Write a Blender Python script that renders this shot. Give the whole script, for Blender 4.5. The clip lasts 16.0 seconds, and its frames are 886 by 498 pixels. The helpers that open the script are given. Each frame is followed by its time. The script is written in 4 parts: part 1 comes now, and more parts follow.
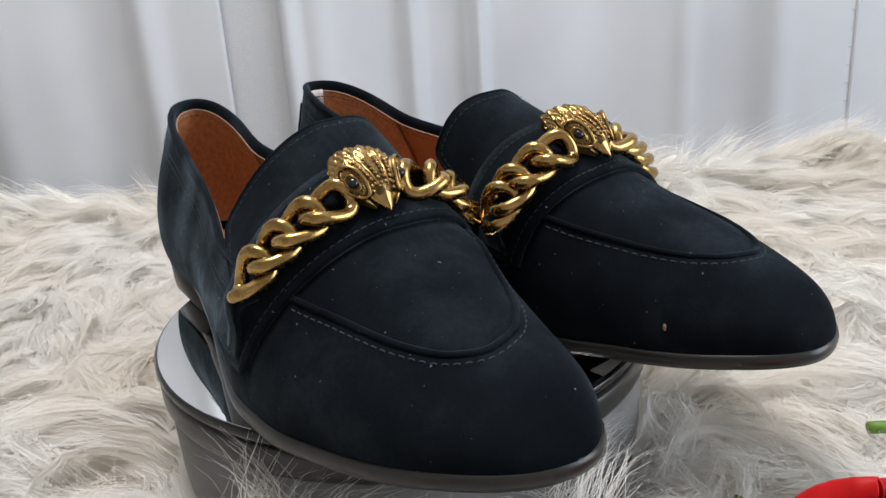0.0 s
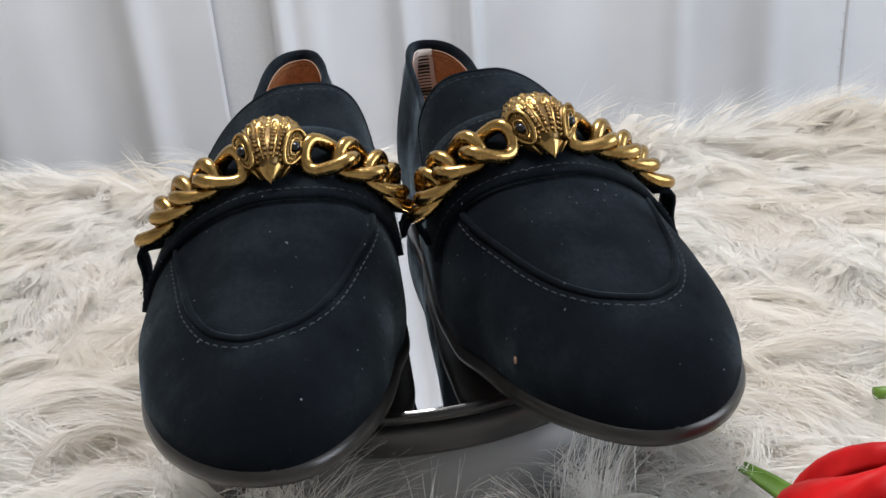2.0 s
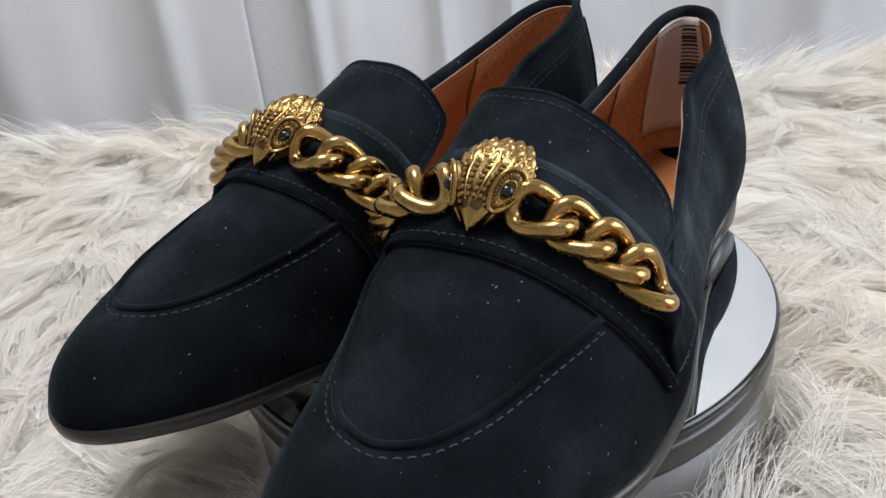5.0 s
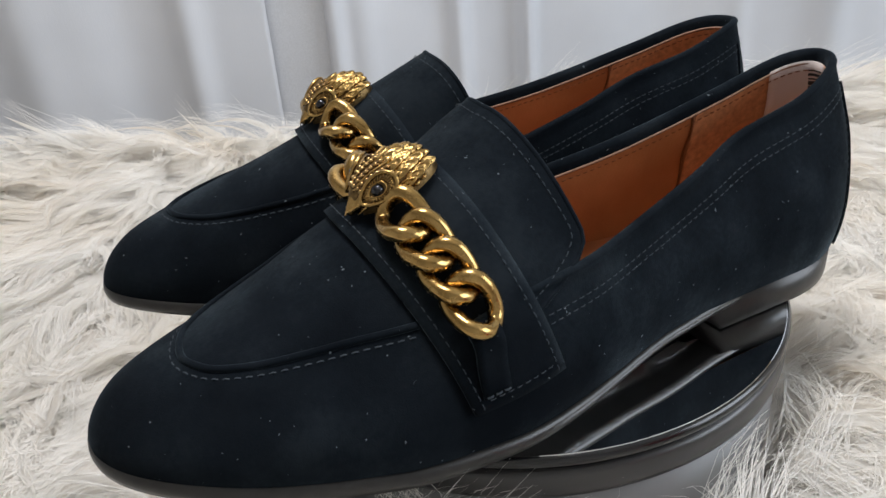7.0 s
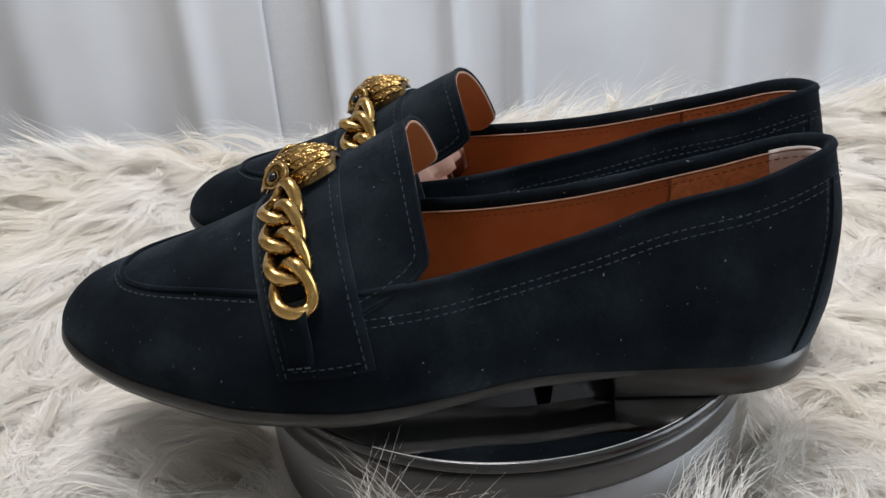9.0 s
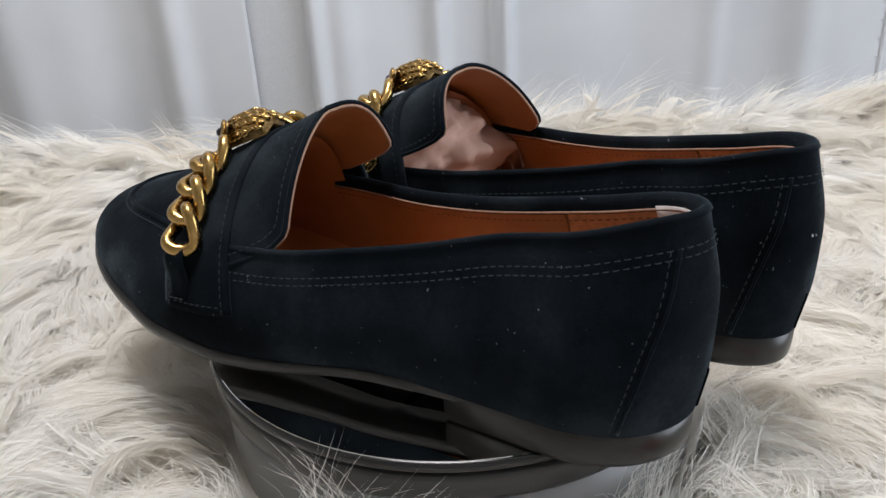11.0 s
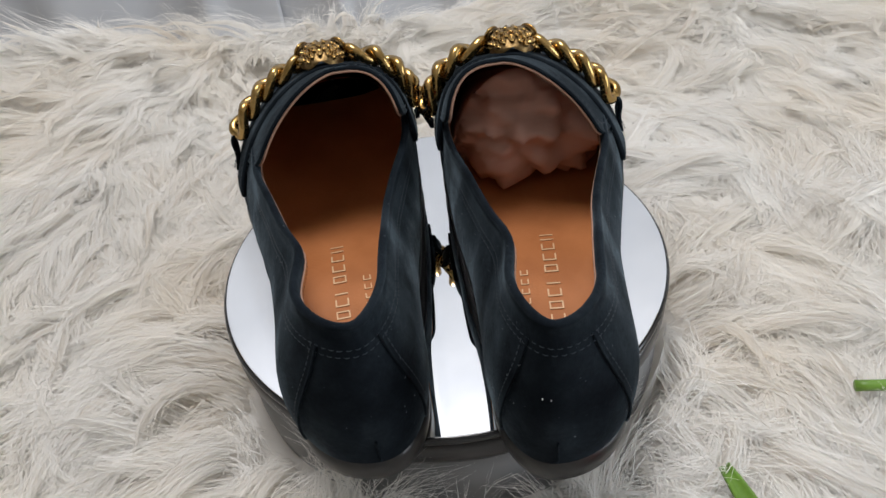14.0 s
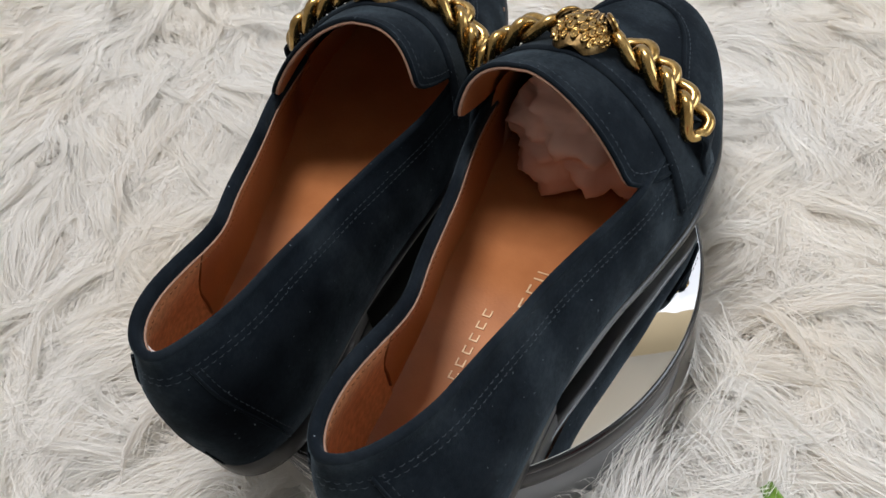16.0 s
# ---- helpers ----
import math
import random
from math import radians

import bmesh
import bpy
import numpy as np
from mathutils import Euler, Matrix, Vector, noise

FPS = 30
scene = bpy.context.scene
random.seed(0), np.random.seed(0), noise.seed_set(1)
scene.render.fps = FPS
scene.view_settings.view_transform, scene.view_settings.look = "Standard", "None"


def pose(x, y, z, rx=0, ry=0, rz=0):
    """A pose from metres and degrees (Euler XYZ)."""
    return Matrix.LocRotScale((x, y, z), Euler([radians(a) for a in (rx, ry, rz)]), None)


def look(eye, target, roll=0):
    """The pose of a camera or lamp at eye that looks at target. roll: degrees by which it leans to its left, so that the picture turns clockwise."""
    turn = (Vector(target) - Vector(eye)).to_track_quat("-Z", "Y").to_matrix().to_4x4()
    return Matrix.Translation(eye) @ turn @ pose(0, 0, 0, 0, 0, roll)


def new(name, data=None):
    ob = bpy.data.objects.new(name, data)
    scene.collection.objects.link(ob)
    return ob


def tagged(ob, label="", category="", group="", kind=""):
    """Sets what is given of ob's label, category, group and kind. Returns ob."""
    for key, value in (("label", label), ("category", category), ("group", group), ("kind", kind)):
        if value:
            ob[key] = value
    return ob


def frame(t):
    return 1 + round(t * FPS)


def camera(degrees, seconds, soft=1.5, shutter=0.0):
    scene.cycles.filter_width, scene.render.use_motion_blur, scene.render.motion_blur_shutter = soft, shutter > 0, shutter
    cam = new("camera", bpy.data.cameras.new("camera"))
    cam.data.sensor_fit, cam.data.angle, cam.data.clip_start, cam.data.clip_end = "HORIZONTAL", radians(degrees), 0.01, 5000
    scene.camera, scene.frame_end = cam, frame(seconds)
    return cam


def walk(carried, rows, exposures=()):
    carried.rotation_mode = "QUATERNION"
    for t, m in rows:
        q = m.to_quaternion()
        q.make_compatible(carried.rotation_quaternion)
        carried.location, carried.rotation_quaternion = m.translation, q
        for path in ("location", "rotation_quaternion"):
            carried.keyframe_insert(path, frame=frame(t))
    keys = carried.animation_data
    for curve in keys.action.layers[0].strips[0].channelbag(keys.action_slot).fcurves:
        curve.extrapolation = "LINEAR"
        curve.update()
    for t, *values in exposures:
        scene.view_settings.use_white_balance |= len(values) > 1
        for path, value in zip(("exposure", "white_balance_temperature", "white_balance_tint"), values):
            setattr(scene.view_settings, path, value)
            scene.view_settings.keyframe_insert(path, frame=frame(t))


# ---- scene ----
cam = camera(55.52, 16.0, soft=1.5)
# seconds; eye x, y, z; yaw, pitch and lean in degrees. The origin is the middle of the turntable's mirror.
PATH = [
    (0.0, 0.0000, -0.3212, 0.1438, -3.31, -20.41, -4.19),
    (0.5, -0.0000, -0.3213, 0.1428, -3.42, -20.49, -4.31),
    (1.0, -0.0004, -0.3223, 0.1435, -3.56, -20.74, -4.44),
    (1.5, -0.0008, -0.3219, 0.1423, -3.81, -21.24, -4.57),
    (2.0, -0.0049, -0.3171, 0.1416, -3.92, -22.22, -4.78),
    (2.5, -0.0137, -0.3132, 0.1440, -4.03, -23.61, -5.04),
    (3.0, -0.0223, -0.3055, 0.1534, -3.71, -25.22, -5.60),
    (3.5, -0.0237, -0.2997, 0.1540, -3.30, -26.75, -5.92),
    (4.0, -0.0277, -0.2849, 0.1593, -2.79, -27.60, -6.43),
    (6.5, -0.0365, -0.2681, 0.1639, -2.60, -27.94, -5.54),
    (7.0, -0.0400, -0.2826, 0.1673, -2.48, -27.66, -5.15),
    (7.5, -0.0388, -0.2942, 0.1725, -2.58, -27.31, -4.95),
    (8.0, -0.0323, -0.2946, 0.1759, -2.68, -26.94, -4.73),
    (8.5, -0.0347, -0.2968, 0.1758, -2.68, -26.75, -4.42),
    (11.0, -0.0198, -0.2980, 0.1736, -3.02, -26.72, -3.56),
    (11.5, -0.0088, -0.2930, 0.1712, -3.06, -27.13, -3.66),
    (12.0, -0.0077, -0.2993, 0.1783, -2.69, -28.34, -3.96),
    (12.5, -0.0079, -0.2836, 0.1719, -2.26, -29.78, -4.27),
    (13.0, -0.0051, -0.2756, 0.1980, -0.99, -33.32, -5.27),
    (13.5, 0.0007, -0.2838, 0.2285, 0.45, -37.70, -6.19),
    (14.0, 0.0092, -0.2843, 0.2545, 1.73, -41.27, -7.44),
    (14.5, 0.0062, -0.2694, 0.2676, 3.03, -44.76, -9.13),
    (15.0, 0.0079, -0.2424, 0.2722, 3.95, -47.68, -10.58),
    (15.5, 0.0214, -0.2231, 0.2662, 4.38, -49.84, -11.58),
    (16.0, 0.0155, -0.2125, 0.2627, 4.48, -50.97, -12.03),
]


def eye_pose(x, y, z, yaw, pitch, lean):
    ahead = pose(0, 0, 0, 0, 0, yaw) @ Vector((0, math.cos(radians(pitch)), math.sin(radians(pitch))))
    return look((x, y, z), Vector((x, y, z)) + ahead, lean)


EXPOSURES = [(0.0, 0.0), (12.0, 0.0), (13.0, -0.06), (14.0, -0.24), (15.0, -0.22), (16.0, -0.10)]
walk(cam, [(t, eye_pose(*row)) for t, *row in PATH], EXPOSURES)


def table_turn(t):
    """Degrees by which the turntable has turned at t seconds."""
    u = t / 16.0
    return -240.86 * u + 2.50 * u * (1 - u) - 19.47 * u * (1 - u) * (u - 0.5)


# ---- light ----
world = bpy.data.worlds.new("world")
scene.world = world
world.use_nodes = True
world.node_tree.nodes["Background"].inputs[0].default_value = (0.75, 0.85, 1.0, 1)
world.node_tree.nodes["Background"].inputs[1].default_value = 0.3


def area_lamp(name, place, target, wide, deep, watts, colour):
    data = bpy.data.lights.new(name, "AREA")
    data.shape, data.size, data.size_y, data.energy, data.color = "RECTANGLE", wide, deep, watts, colour
    ob = new(name, data)
    ob.matrix_basis = look(place, target)
    return ob


area_lamp("ceiling_light", (-0.12, 0.16, 1.55), (0.0, 0.10, 0.0), 0.5, 0.5, 24.5, (1.0, 0.985, 1.0))
# added cool fill lamp from the right front; the room has no window
area_lamp("side_fill_light", (1.85, -0.60, 0.65), (0.0, 0.1, 0.0), 1.2, 1.2, 29, (0.82, 0.90, 1.0))


# ---- materials ----
def material(name, colour, rough=0.6, metal=0.0):
    m = bpy.data.materials.new(name)
    m.use_nodes = True
    b = m.node_tree.nodes["Principled BSDF"]
    b.inputs["Base Color"].default_value = (*colour, 1)
    b.inputs["Roughness"].default_value = rough
    b.inputs["Metallic"].default_value = metal
    return m, m.node_tree.nodes, m.node_tree.links, b


def noise_node(nodes, links, scale, detail=4, coords="Object", squash=None):
    c = nodes.new("ShaderNodeTexCoord")
    n = nodes.new("ShaderNodeTexNoise")
    n.inputs["Scale"].default_value, n.inputs["Detail"].default_value = scale, detail
    if squash:
        mp = nodes.new("ShaderNodeMapping")
        mp.inputs["Scale"].default_value = squash
        links.new(c.outputs[coords], mp.inputs[0])
        links.new(mp.outputs[0], n.inputs["Vector"])
    else:
        links.new(c.outputs[coords], n.inputs["Vector"])
    return n


def ramp(nodes, links, source, stops):
    r = nodes.new("ShaderNodeValToRGB")
    el = r.color_ramp.elements
    while len(el) < len(stops):
        el.new(0.5)
    for e, (at, colour) in zip(el, stops):
        e.position, e.color = at, (*colour, 1)
    links.new(source, r.inputs[0])
    return r


def bump(nodes, links, b, source, strength, distance):
    n = nodes.new("ShaderNodeBump")
    n.inputs["Strength"].default_value, n.inputs["Distance"].default_value = strength, distance
    links.new(source, n.inputs["Height"])
    links.new(n.outputs[0], b.inputs["Normal"])
    return n


def mix_colour(nodes, links, fac, a, c):
    m = nodes.new("ShaderNodeMix")
    m.data_type = "RGBA"
    links.new(fac, m.inputs[0])
    for sock, v in ((m.inputs[6], a), (m.inputs[7], c)):
        if isinstance(v, tuple):
            sock.default_value = (*v, 1)
        else:
            links.new(v, sock)
    return m.outputs[2]


def suede(name, tone_gain):
    """Black suede; the factor scales its lighter base tones and its sheen."""
    m, n, l, b = material(name, (0.004, 0.006, 0.009), 0.95)
    big = noise_node(n, l, 30, 5)
    brushed = noise_node(n, l, 75, 4, squash=(1.0, 1.0, 0.45))
    grain = noise_node(n, l, 620, 4)
    add = None
    for node, share in ((brushed, 0.30), (grain, 0.22)):
        k = n.new("ShaderNodeMath")
        k.operation, k.inputs[1].default_value = "MULTIPLY_ADD", share
        l.new(node.outputs[0], k.inputs[0])
        l.new(add.outputs[0] if add else big.outputs[0], k.inputs[2])
        add = k
    base = ramp(n, l, add.outputs[0], [(0.56, (0.0034, 0.0047, 0.0066)), (0.76, (0.0056 * tone_gain, 0.0077 * tone_gain, 0.0104 * tone_gain)), (0.96, (0.0112 * tone_gain, 0.0146 * tone_gain, 0.0182 * tone_gain))])
    lint = noise_node(n, l, 640, 1)
    spots = ramp(n, l, lint.outputs[0], [(0.775, (0, 0, 0)), (0.79, (1, 1, 1))])
    l.new(mix_colour(n, l, spots.outputs[0], base.outputs[0], (0.13, 0.15, 0.165)), b.inputs["Base Color"])
    nap = noise_node(n, l, 1900, 3)
    bump(n, l, b, nap.outputs[0], 0.22, 0.0004)
    sheen = ramp(n, l, add.outputs[0], [(0.56, (0.018,) * 3), (0.76, (0.060 * tone_gain,) * 3), (0.96, (0.17 * tone_gain,) * 3)])
    l.new(sheen.outputs[0], b.inputs["Sheen Weight"])
    b.inputs["Sheen Roughness"].default_value = 0.42
    b.inputs["Sheen Tint"].default_value = (0.66, 0.86, 1.0, 1)
    b.inputs["Specular IOR Level"].default_value = 0.03
    return m


def tan_leather():
    m, n, l, b = material("tan_leather", (0.36, 0.14, 0.05), 0.36)
    big = noise_node(n, l, 45, 4)
    l.new(ramp(n, l, big.outputs[0], [(0.3, (0.33, 0.120, 0.042)), (0.7, (0.44, 0.172, 0.064))]).outputs[0], b.inputs["Base Color"])
    fine = noise_node(n, l, 900, 3)
    bump(n, l, b, fine.outputs[0], 0.25, 0.0004)
    b.inputs["Specular IOR Level"].default_value = 0.35
    return m


def antique_gold():
    m, n, l, b = material("antique_gold", (0.55, 0.34, 0.09), 0.27, 1.0)
    big = noise_node(n, l, 160, 4)
    l.new(ramp(n, l, big.outputs[0], [(0.3, (0.30, 0.185, 0.062)), (0.7, (0.48, 0.318, 0.122))]).outputs[0], b.inputs["Base Color"])
    r = ramp(n, l, noise_node(n, l, 700, 3).outputs[0], [(0.3, (0.17,) * 3), (0.7, (0.30,) * 3)])
    l.new(r.outputs[0], b.inputs["Roughness"])
    return m


def fur_white(name, combed):
    """combed: a dense lock, with fine hairs drawn along it."""
    m, n, l, b = material(name, (0.8, 0.76, 0.68), 0.5)
    g = n.new("ShaderNodeNewGeometry")
    tone = ramp(n, l, g.outputs["Random Per Island"], [(0.0, (0.90, 0.865, 0.815)), (0.3, (0.94, 0.925, 0.89)), (1.0, (0.96, 0.952, 0.932))])
    patch = noise_node(n, l, 9, 3)
    warm = ramp(n, l, patch.outputs[0], [(0.42, (1, 1, 1)), (0.70, (0.98, 0.95, 0.905))])
    mul = n.new("ShaderNodeMix")
    mul.data_type, mul.blend_type = "RGBA", "MULTIPLY"
    mul.inputs[0].default_value = 1.0
    l.new(tone.outputs[0], mul.inputs[6])
    l.new(warm.outputs[0], mul.inputs[7])
    colour = mul.outputs[2]
    if combed:
        hairs = noise_node(n, l, 1.0, 4, "UV", (34.0, 1.6, 1.0))
        streak = ramp(n, l, hairs.outputs[0], [(0.32, (0.94, 0.915, 0.88)), (0.62, (1, 1, 1))])
        comb = n.new("ShaderNodeMix")
        comb.data_type, comb.blend_type = "RGBA", "MULTIPLY"
        comb.inputs[0].default_value = 1.0
        l.new(colour, comb.inputs[6])
        l.new(streak.outputs[0], comb.inputs[7])
        colour = comb.outputs[2]
        bump(n, l, b, hairs.outputs[0], 0.9, 0.0010)
    l.new(colour, b.inputs["Base Color"])
    b.inputs["Specular IOR Level"].default_value = 0.30
    t = n.new("ShaderNodeBsdfTranslucent")
    l.new(colour, t.inputs["Color"])
    s = n.new("ShaderNodeMixShader")
    s.inputs[0].default_value = 0.60 if combed else 0.50
    l.new(b.outputs[0], s.inputs[1])
    l.new(t.outputs[0], s.inputs[2])
    l.new(s.outputs[0], n["Material Output"].inputs[0])
    return m


def curtain_cloth():
    m, n, l, b = material("white_curtain_cloth", (0.74, 0.75, 0.78), 0.75)
    w = noise_node(n, l, 900, 2, squash=(1, 1, 0.15))
    bump(n, l, b, w.outputs[0], 0.12, 0.0006)
    s = noise_node(n, l, 6, 3)
    l.new(ramp(n, l, s.outputs[0], [(0.3, (0.56, 0.58, 0.62)), (0.7, (0.66, 0.675, 0.71))]).outputs[0], b.inputs["Base Color"])
    b.inputs["Sheen Weight"].default_value = 0.15
    return m


SUEDE, TAN, GOLD, FUR, CURTAIN = suede("black_suede", 1.0), tan_leather(), antique_gold(), fur_white("cream_fur", False), curtain_cloth()
FUR_LOCK = fur_white("combed_cream_fur", True)


# suede of the quarters: lighter base tones and stronger sheen than the vamp
QUARTER_SUEDE = suede("lighter_black_suede", 1.2)


def simple(name, colour, rough, metal=0.0, grain=None, spec=0.5):
    m, n, l, b = material(name, colour, rough, metal)
    b.inputs["Specular IOR Level"].default_value = spec
    if grain:
        scale, spread, depth = grain
        t = noise_node(n, l, scale, 4)
        lo, hi = tuple(c * (1 - spread) for c in colour), tuple(min(1, c * (1 + spread)) for c in colour)
        l.new(ramp(n, l, t.outputs[0], [(0.3, lo), (0.7, hi)]).outputs[0], b.inputs["Base Color"])
        if depth:
            bump(n, l, b, t.outputs[0], 0.3, depth)
    return m


MIRROR = simple("mirror_glass", (0.86, 0.87, 0.88), 0.015, 1.0)
PLASTIC = simple("grey_plastic", (0.16, 0.16, 0.160), 0.36, 0.0, (30, 0.12, 0))
LIP = simple("dark_grey_plastic", (0.03, 0.029, 0.029), 0.30)
RIM_BLACK = simple("black_rim", (0.008, 0.008, 0.009), 0.18)
SOLE = simple("black_sole_edge", (0.012, 0.0112, 0.0108), 0.34, 0.0, (220, 0.3, 0.00008), 0.50)
THREAD = simple("slate_thread", (0.020, 0.029, 0.038), 0.8)
TAN_THREAD = simple("tan_thread", (0.20, 0.07, 0.02), 0.7)
RAW_EDGE = simple("pale_raw_leather_edge", (0.33, 0.19, 0.13), 0.75, 0.0, (700, 0.2, 0.0002))
JET = simple("jet_stone", (0.006, 0.006, 0.008), 0.08)
AMBER = simple("amber_stone", (0.30, 0.19, 0.075), 0.16, 0.85)
DARK_GOLD = simple("darkened_gold", (0.15, 0.098, 0.042), 0.42, 1.0, (900, 0.4, 0.0001))
PAPER = simple("pinkish_tissue_paper", (0.55, 0.35, 0.28), 0.75, 0.0, (60, 0.06, 0.0006))
STICKER = simple("pale_price_sticker", (0.68, 0.60, 0.58), 0.35, 0.0, (40, 0.04, 0))
GRIP = simple("tan_suede_grip", (0.52, 0.24, 0.105), 0.85, 0.0, (420, 0.22, 0.0003))
INK = simple("black_ink", (0.02, 0.02, 0.02), 0.6)
FOIL = simple("pale_gold_foil", (0.72, 0.52, 0.32), 0.35, 0.25)
PETAL = simple("red_petal", (0.50, 0.003, 0.004), 0.55, 0.0, (70, 0.35, 0.0004), 0.25)
LEAF = simple("green_leaf", (0.115, 0.225, 0.026), 0.45, 0.0, (90, 0.3, 0.0003))
WOOD = simple("pale_table_top", (0.55, 0.5, 0.45), 0.6, 0.0, (12, 0.1, 0.0004))
GREY_CLOTH = simple("grey_curtain_cloth", (0.59, 0.602, 0.63), 0.8, 0.0, (700, 0.06, 0.0003))
BEIGE = simple("beige_wall_paint", (0.62, 0.50, 0.32), 0.8, 0.0, (4, 0.04, 0.001))
WALL = simple("white_wall_paint", (0.78, 0.77, 0.75), 0.8, 0.0, (4, 0.03, 0.001))
FLOOR = simple("beige_floor", (0.42, 0.36, 0.28), 0.6, 0.0, (8, 0.15, 0.001))


# ---- mesh helpers ----
def mesh_of(name, verts, faces, smooth=True):
    me = bpy.data.meshes.new(name)
    me.from_pydata([tuple(map(float, v)) for v in verts], [], [tuple(map(int, f)) for f in faces])
    me.update()
    if smooth:
        me.polygons.foreach_set("use_smooth", [True] * len(me.polygons))
    return me


def part(name, shape, mat, parent=None, label="", smooth=True):
    verts, faces = shape
    ob = new(name, mesh_of(name, verts, faces, smooth))
    ob.data.materials.append(mat)
    if parent is not None:
        ob.parent = parent
    if label:
        ob["label"] = label
    return ob


def empty(name):
    return new(name)


def join(*shapes):
    verts, faces, n = [], [], 0
    for v, f in shapes:
        verts.extend(map(tuple, v))
        faces.extend(tuple(i + n for i in q) for q in f)
        n += len(v)
    return verts, faces


def grid(p, loop_u=False, loop_v=False):
    """Quads over an array of points (u, v, 3)."""
    p = np.asarray(p, float)
    nu, nv = p.shape[:2]
    faces = []
    for i in range(nu if loop_u else nu - 1):
        for j in range(nv if loop_v else nv - 1):
            a, b = (i + 1) % nu, (j + 1) % nv
            faces.append((i * nv + j, a * nv + j, a * nv + b, i * nv + b))
    return p.reshape(-1, 3), faces


def normals_of(p):
    du, dv = np.gradient(p, axis=0), np.gradient(p, axis=1)
    n = np.cross(du, dv)
    return n / np.maximum(np.linalg.norm(n, axis=-1, keepdims=True), 1e-12)


def slab(top, thick):
    """A closed sheet: the grid top and a copy of it, thick metres against its normals."""
    low = top - thick * normals_of(top)
    nu, nv = top.shape[:2]
    v1, f1 = grid(top)
    v2, f2 = grid(low)
    k = nu * nv
    faces = list(f1) + [tuple(i + k for i in reversed(f)) for f in f2]
    edge = [(i, 0) for i in range(nu)] + [(nu - 1, j) for j in range(1, nv)] + [(i, nv - 1) for i in range(nu - 2, -1, -1)] + [(0, j) for j in range(nv - 2, 0, -1)]
    idx = [i * nv + j for i, j in edge]
    for a, b in zip(idx, idx[1:] + idx[:1]):
        faces.append((b, a, a + k, b + k))
    return np.vstack([v1, v2]), faces


def tube(path, radius, sides=10, closed=False, caps=True):
    path = np.asarray(path, float)
    n = len(path)
    rad = np.broadcast_to(radius, n)
    tang = np.gradient(path, axis=0) if not closed else np.roll(path, -1, 0) - np.roll(path, 1, 0)
    tang /= np.maximum(np.linalg.norm(tang, axis=1, keepdims=True), 1e-12)
    up = np.array([0.0, 0.0, 1.0]) if abs(tang[0][2]) < 0.9 else np.array([1.0, 0.0, 0.0])
    rings = []
    side = np.cross(tang[0], up)
    side /= np.linalg.norm(side)
    for i in range(n):
        side = side - tang[i] * (side @ tang[i])
        side /= np.linalg.norm(side)
        other = np.cross(tang[i], side)
        a = np.linspace(0, 2 * np.pi, sides, endpoint=False)[:, None]
        rings.append(path[i] + rad[i] * (np.cos(a) * side + np.sin(a) * other))
    v, f = grid(np.array(rings), loop_u=closed, loop_v=True)
    f = list(f)
    if caps and not closed:
        f += [tuple(range(sides)), tuple(range((n - 1) * sides + sides - 1, (n - 1) * sides - 1, -1))]
    return v, f


def lathe(profile, segments=96):
    a = np.linspace(0, 2 * np.pi, segments, endpoint=False)
    p = np.array([[(r * np.cos(t), r * np.sin(t), z) for t in a] for r, z in profile])
    return grid(p, loop_v=True)


def box(x0, x1, y0, y1, z0, z1):
    v = [(x, y, z) for x in (x0, x1) for y in (y0, y1) for z in (z0, z1)]
    return v, [(0, 1, 3, 2), (4, 6, 7, 5), (0, 4, 5, 1), (2, 3, 7, 6), (0, 2, 6, 4), (1, 5, 7, 3)]


def ball(centre, rx, ry, rz, nu=16, nv=10):
    p = [[(centre[0] + rx * math.sin(b) * math.cos(a), centre[1] + ry * math.sin(b) * math.sin(a), centre[2] + rz * math.cos(b))
          for b in np.linspace(0.001, math.pi - 0.001, nv)] for a in np.linspace(0, 2 * math.pi, nu, endpoint=False)]
    return grid(np.array(p), loop_u=True)


def curve(*pts):
    """A smooth monotone curve through (x, y) pairs."""
    x, y = np.array(pts, float).T
    h, d = np.diff(x), np.diff(y) / np.diff(x)
    m = np.zeros(len(x))
    m[0], m[-1] = d[0], d[-1]
    for i in range(1, len(x) - 1):
        if d[i - 1] * d[i] > 0:
            w1, w2 = 2 * h[i] + h[i - 1], h[i] + 2 * h[i - 1]
            m[i] = (w1 + w2) / (w1 / d[i - 1] + w2 / d[i])

    def at(q):
        q = np.asarray(q, float)
        k = np.clip(np.searchsorted(x, q) - 1, 0, len(x) - 2)
        t = np.clip((q - x[k]) / h[k], 0, 1)
        return (y[k] * (1 + 2 * t) * (1 - t) ** 2 + h[k] * m[k] * t * (1 - t) ** 2
                + y[k + 1] * t * t * (3 - 2 * t) + h[k] * m[k + 1] * t * t * (t - 1))
    return at


def smooth(a, b, x):
    t = np.clip((np.asarray(x, float) - a) / (b - a), 0, 1)
    return t * t * (3 - 2 * t)


def resample(path, n):
    path = np.asarray(path, float)
    s = np.r_[0, np.cumsum(np.linalg.norm(np.diff(path, axis=0), axis=1))]
    q = np.linspace(0, s[-1], n)
    return np.stack([np.interp(q, s, path[:, k]) for k in range(3)], 1)


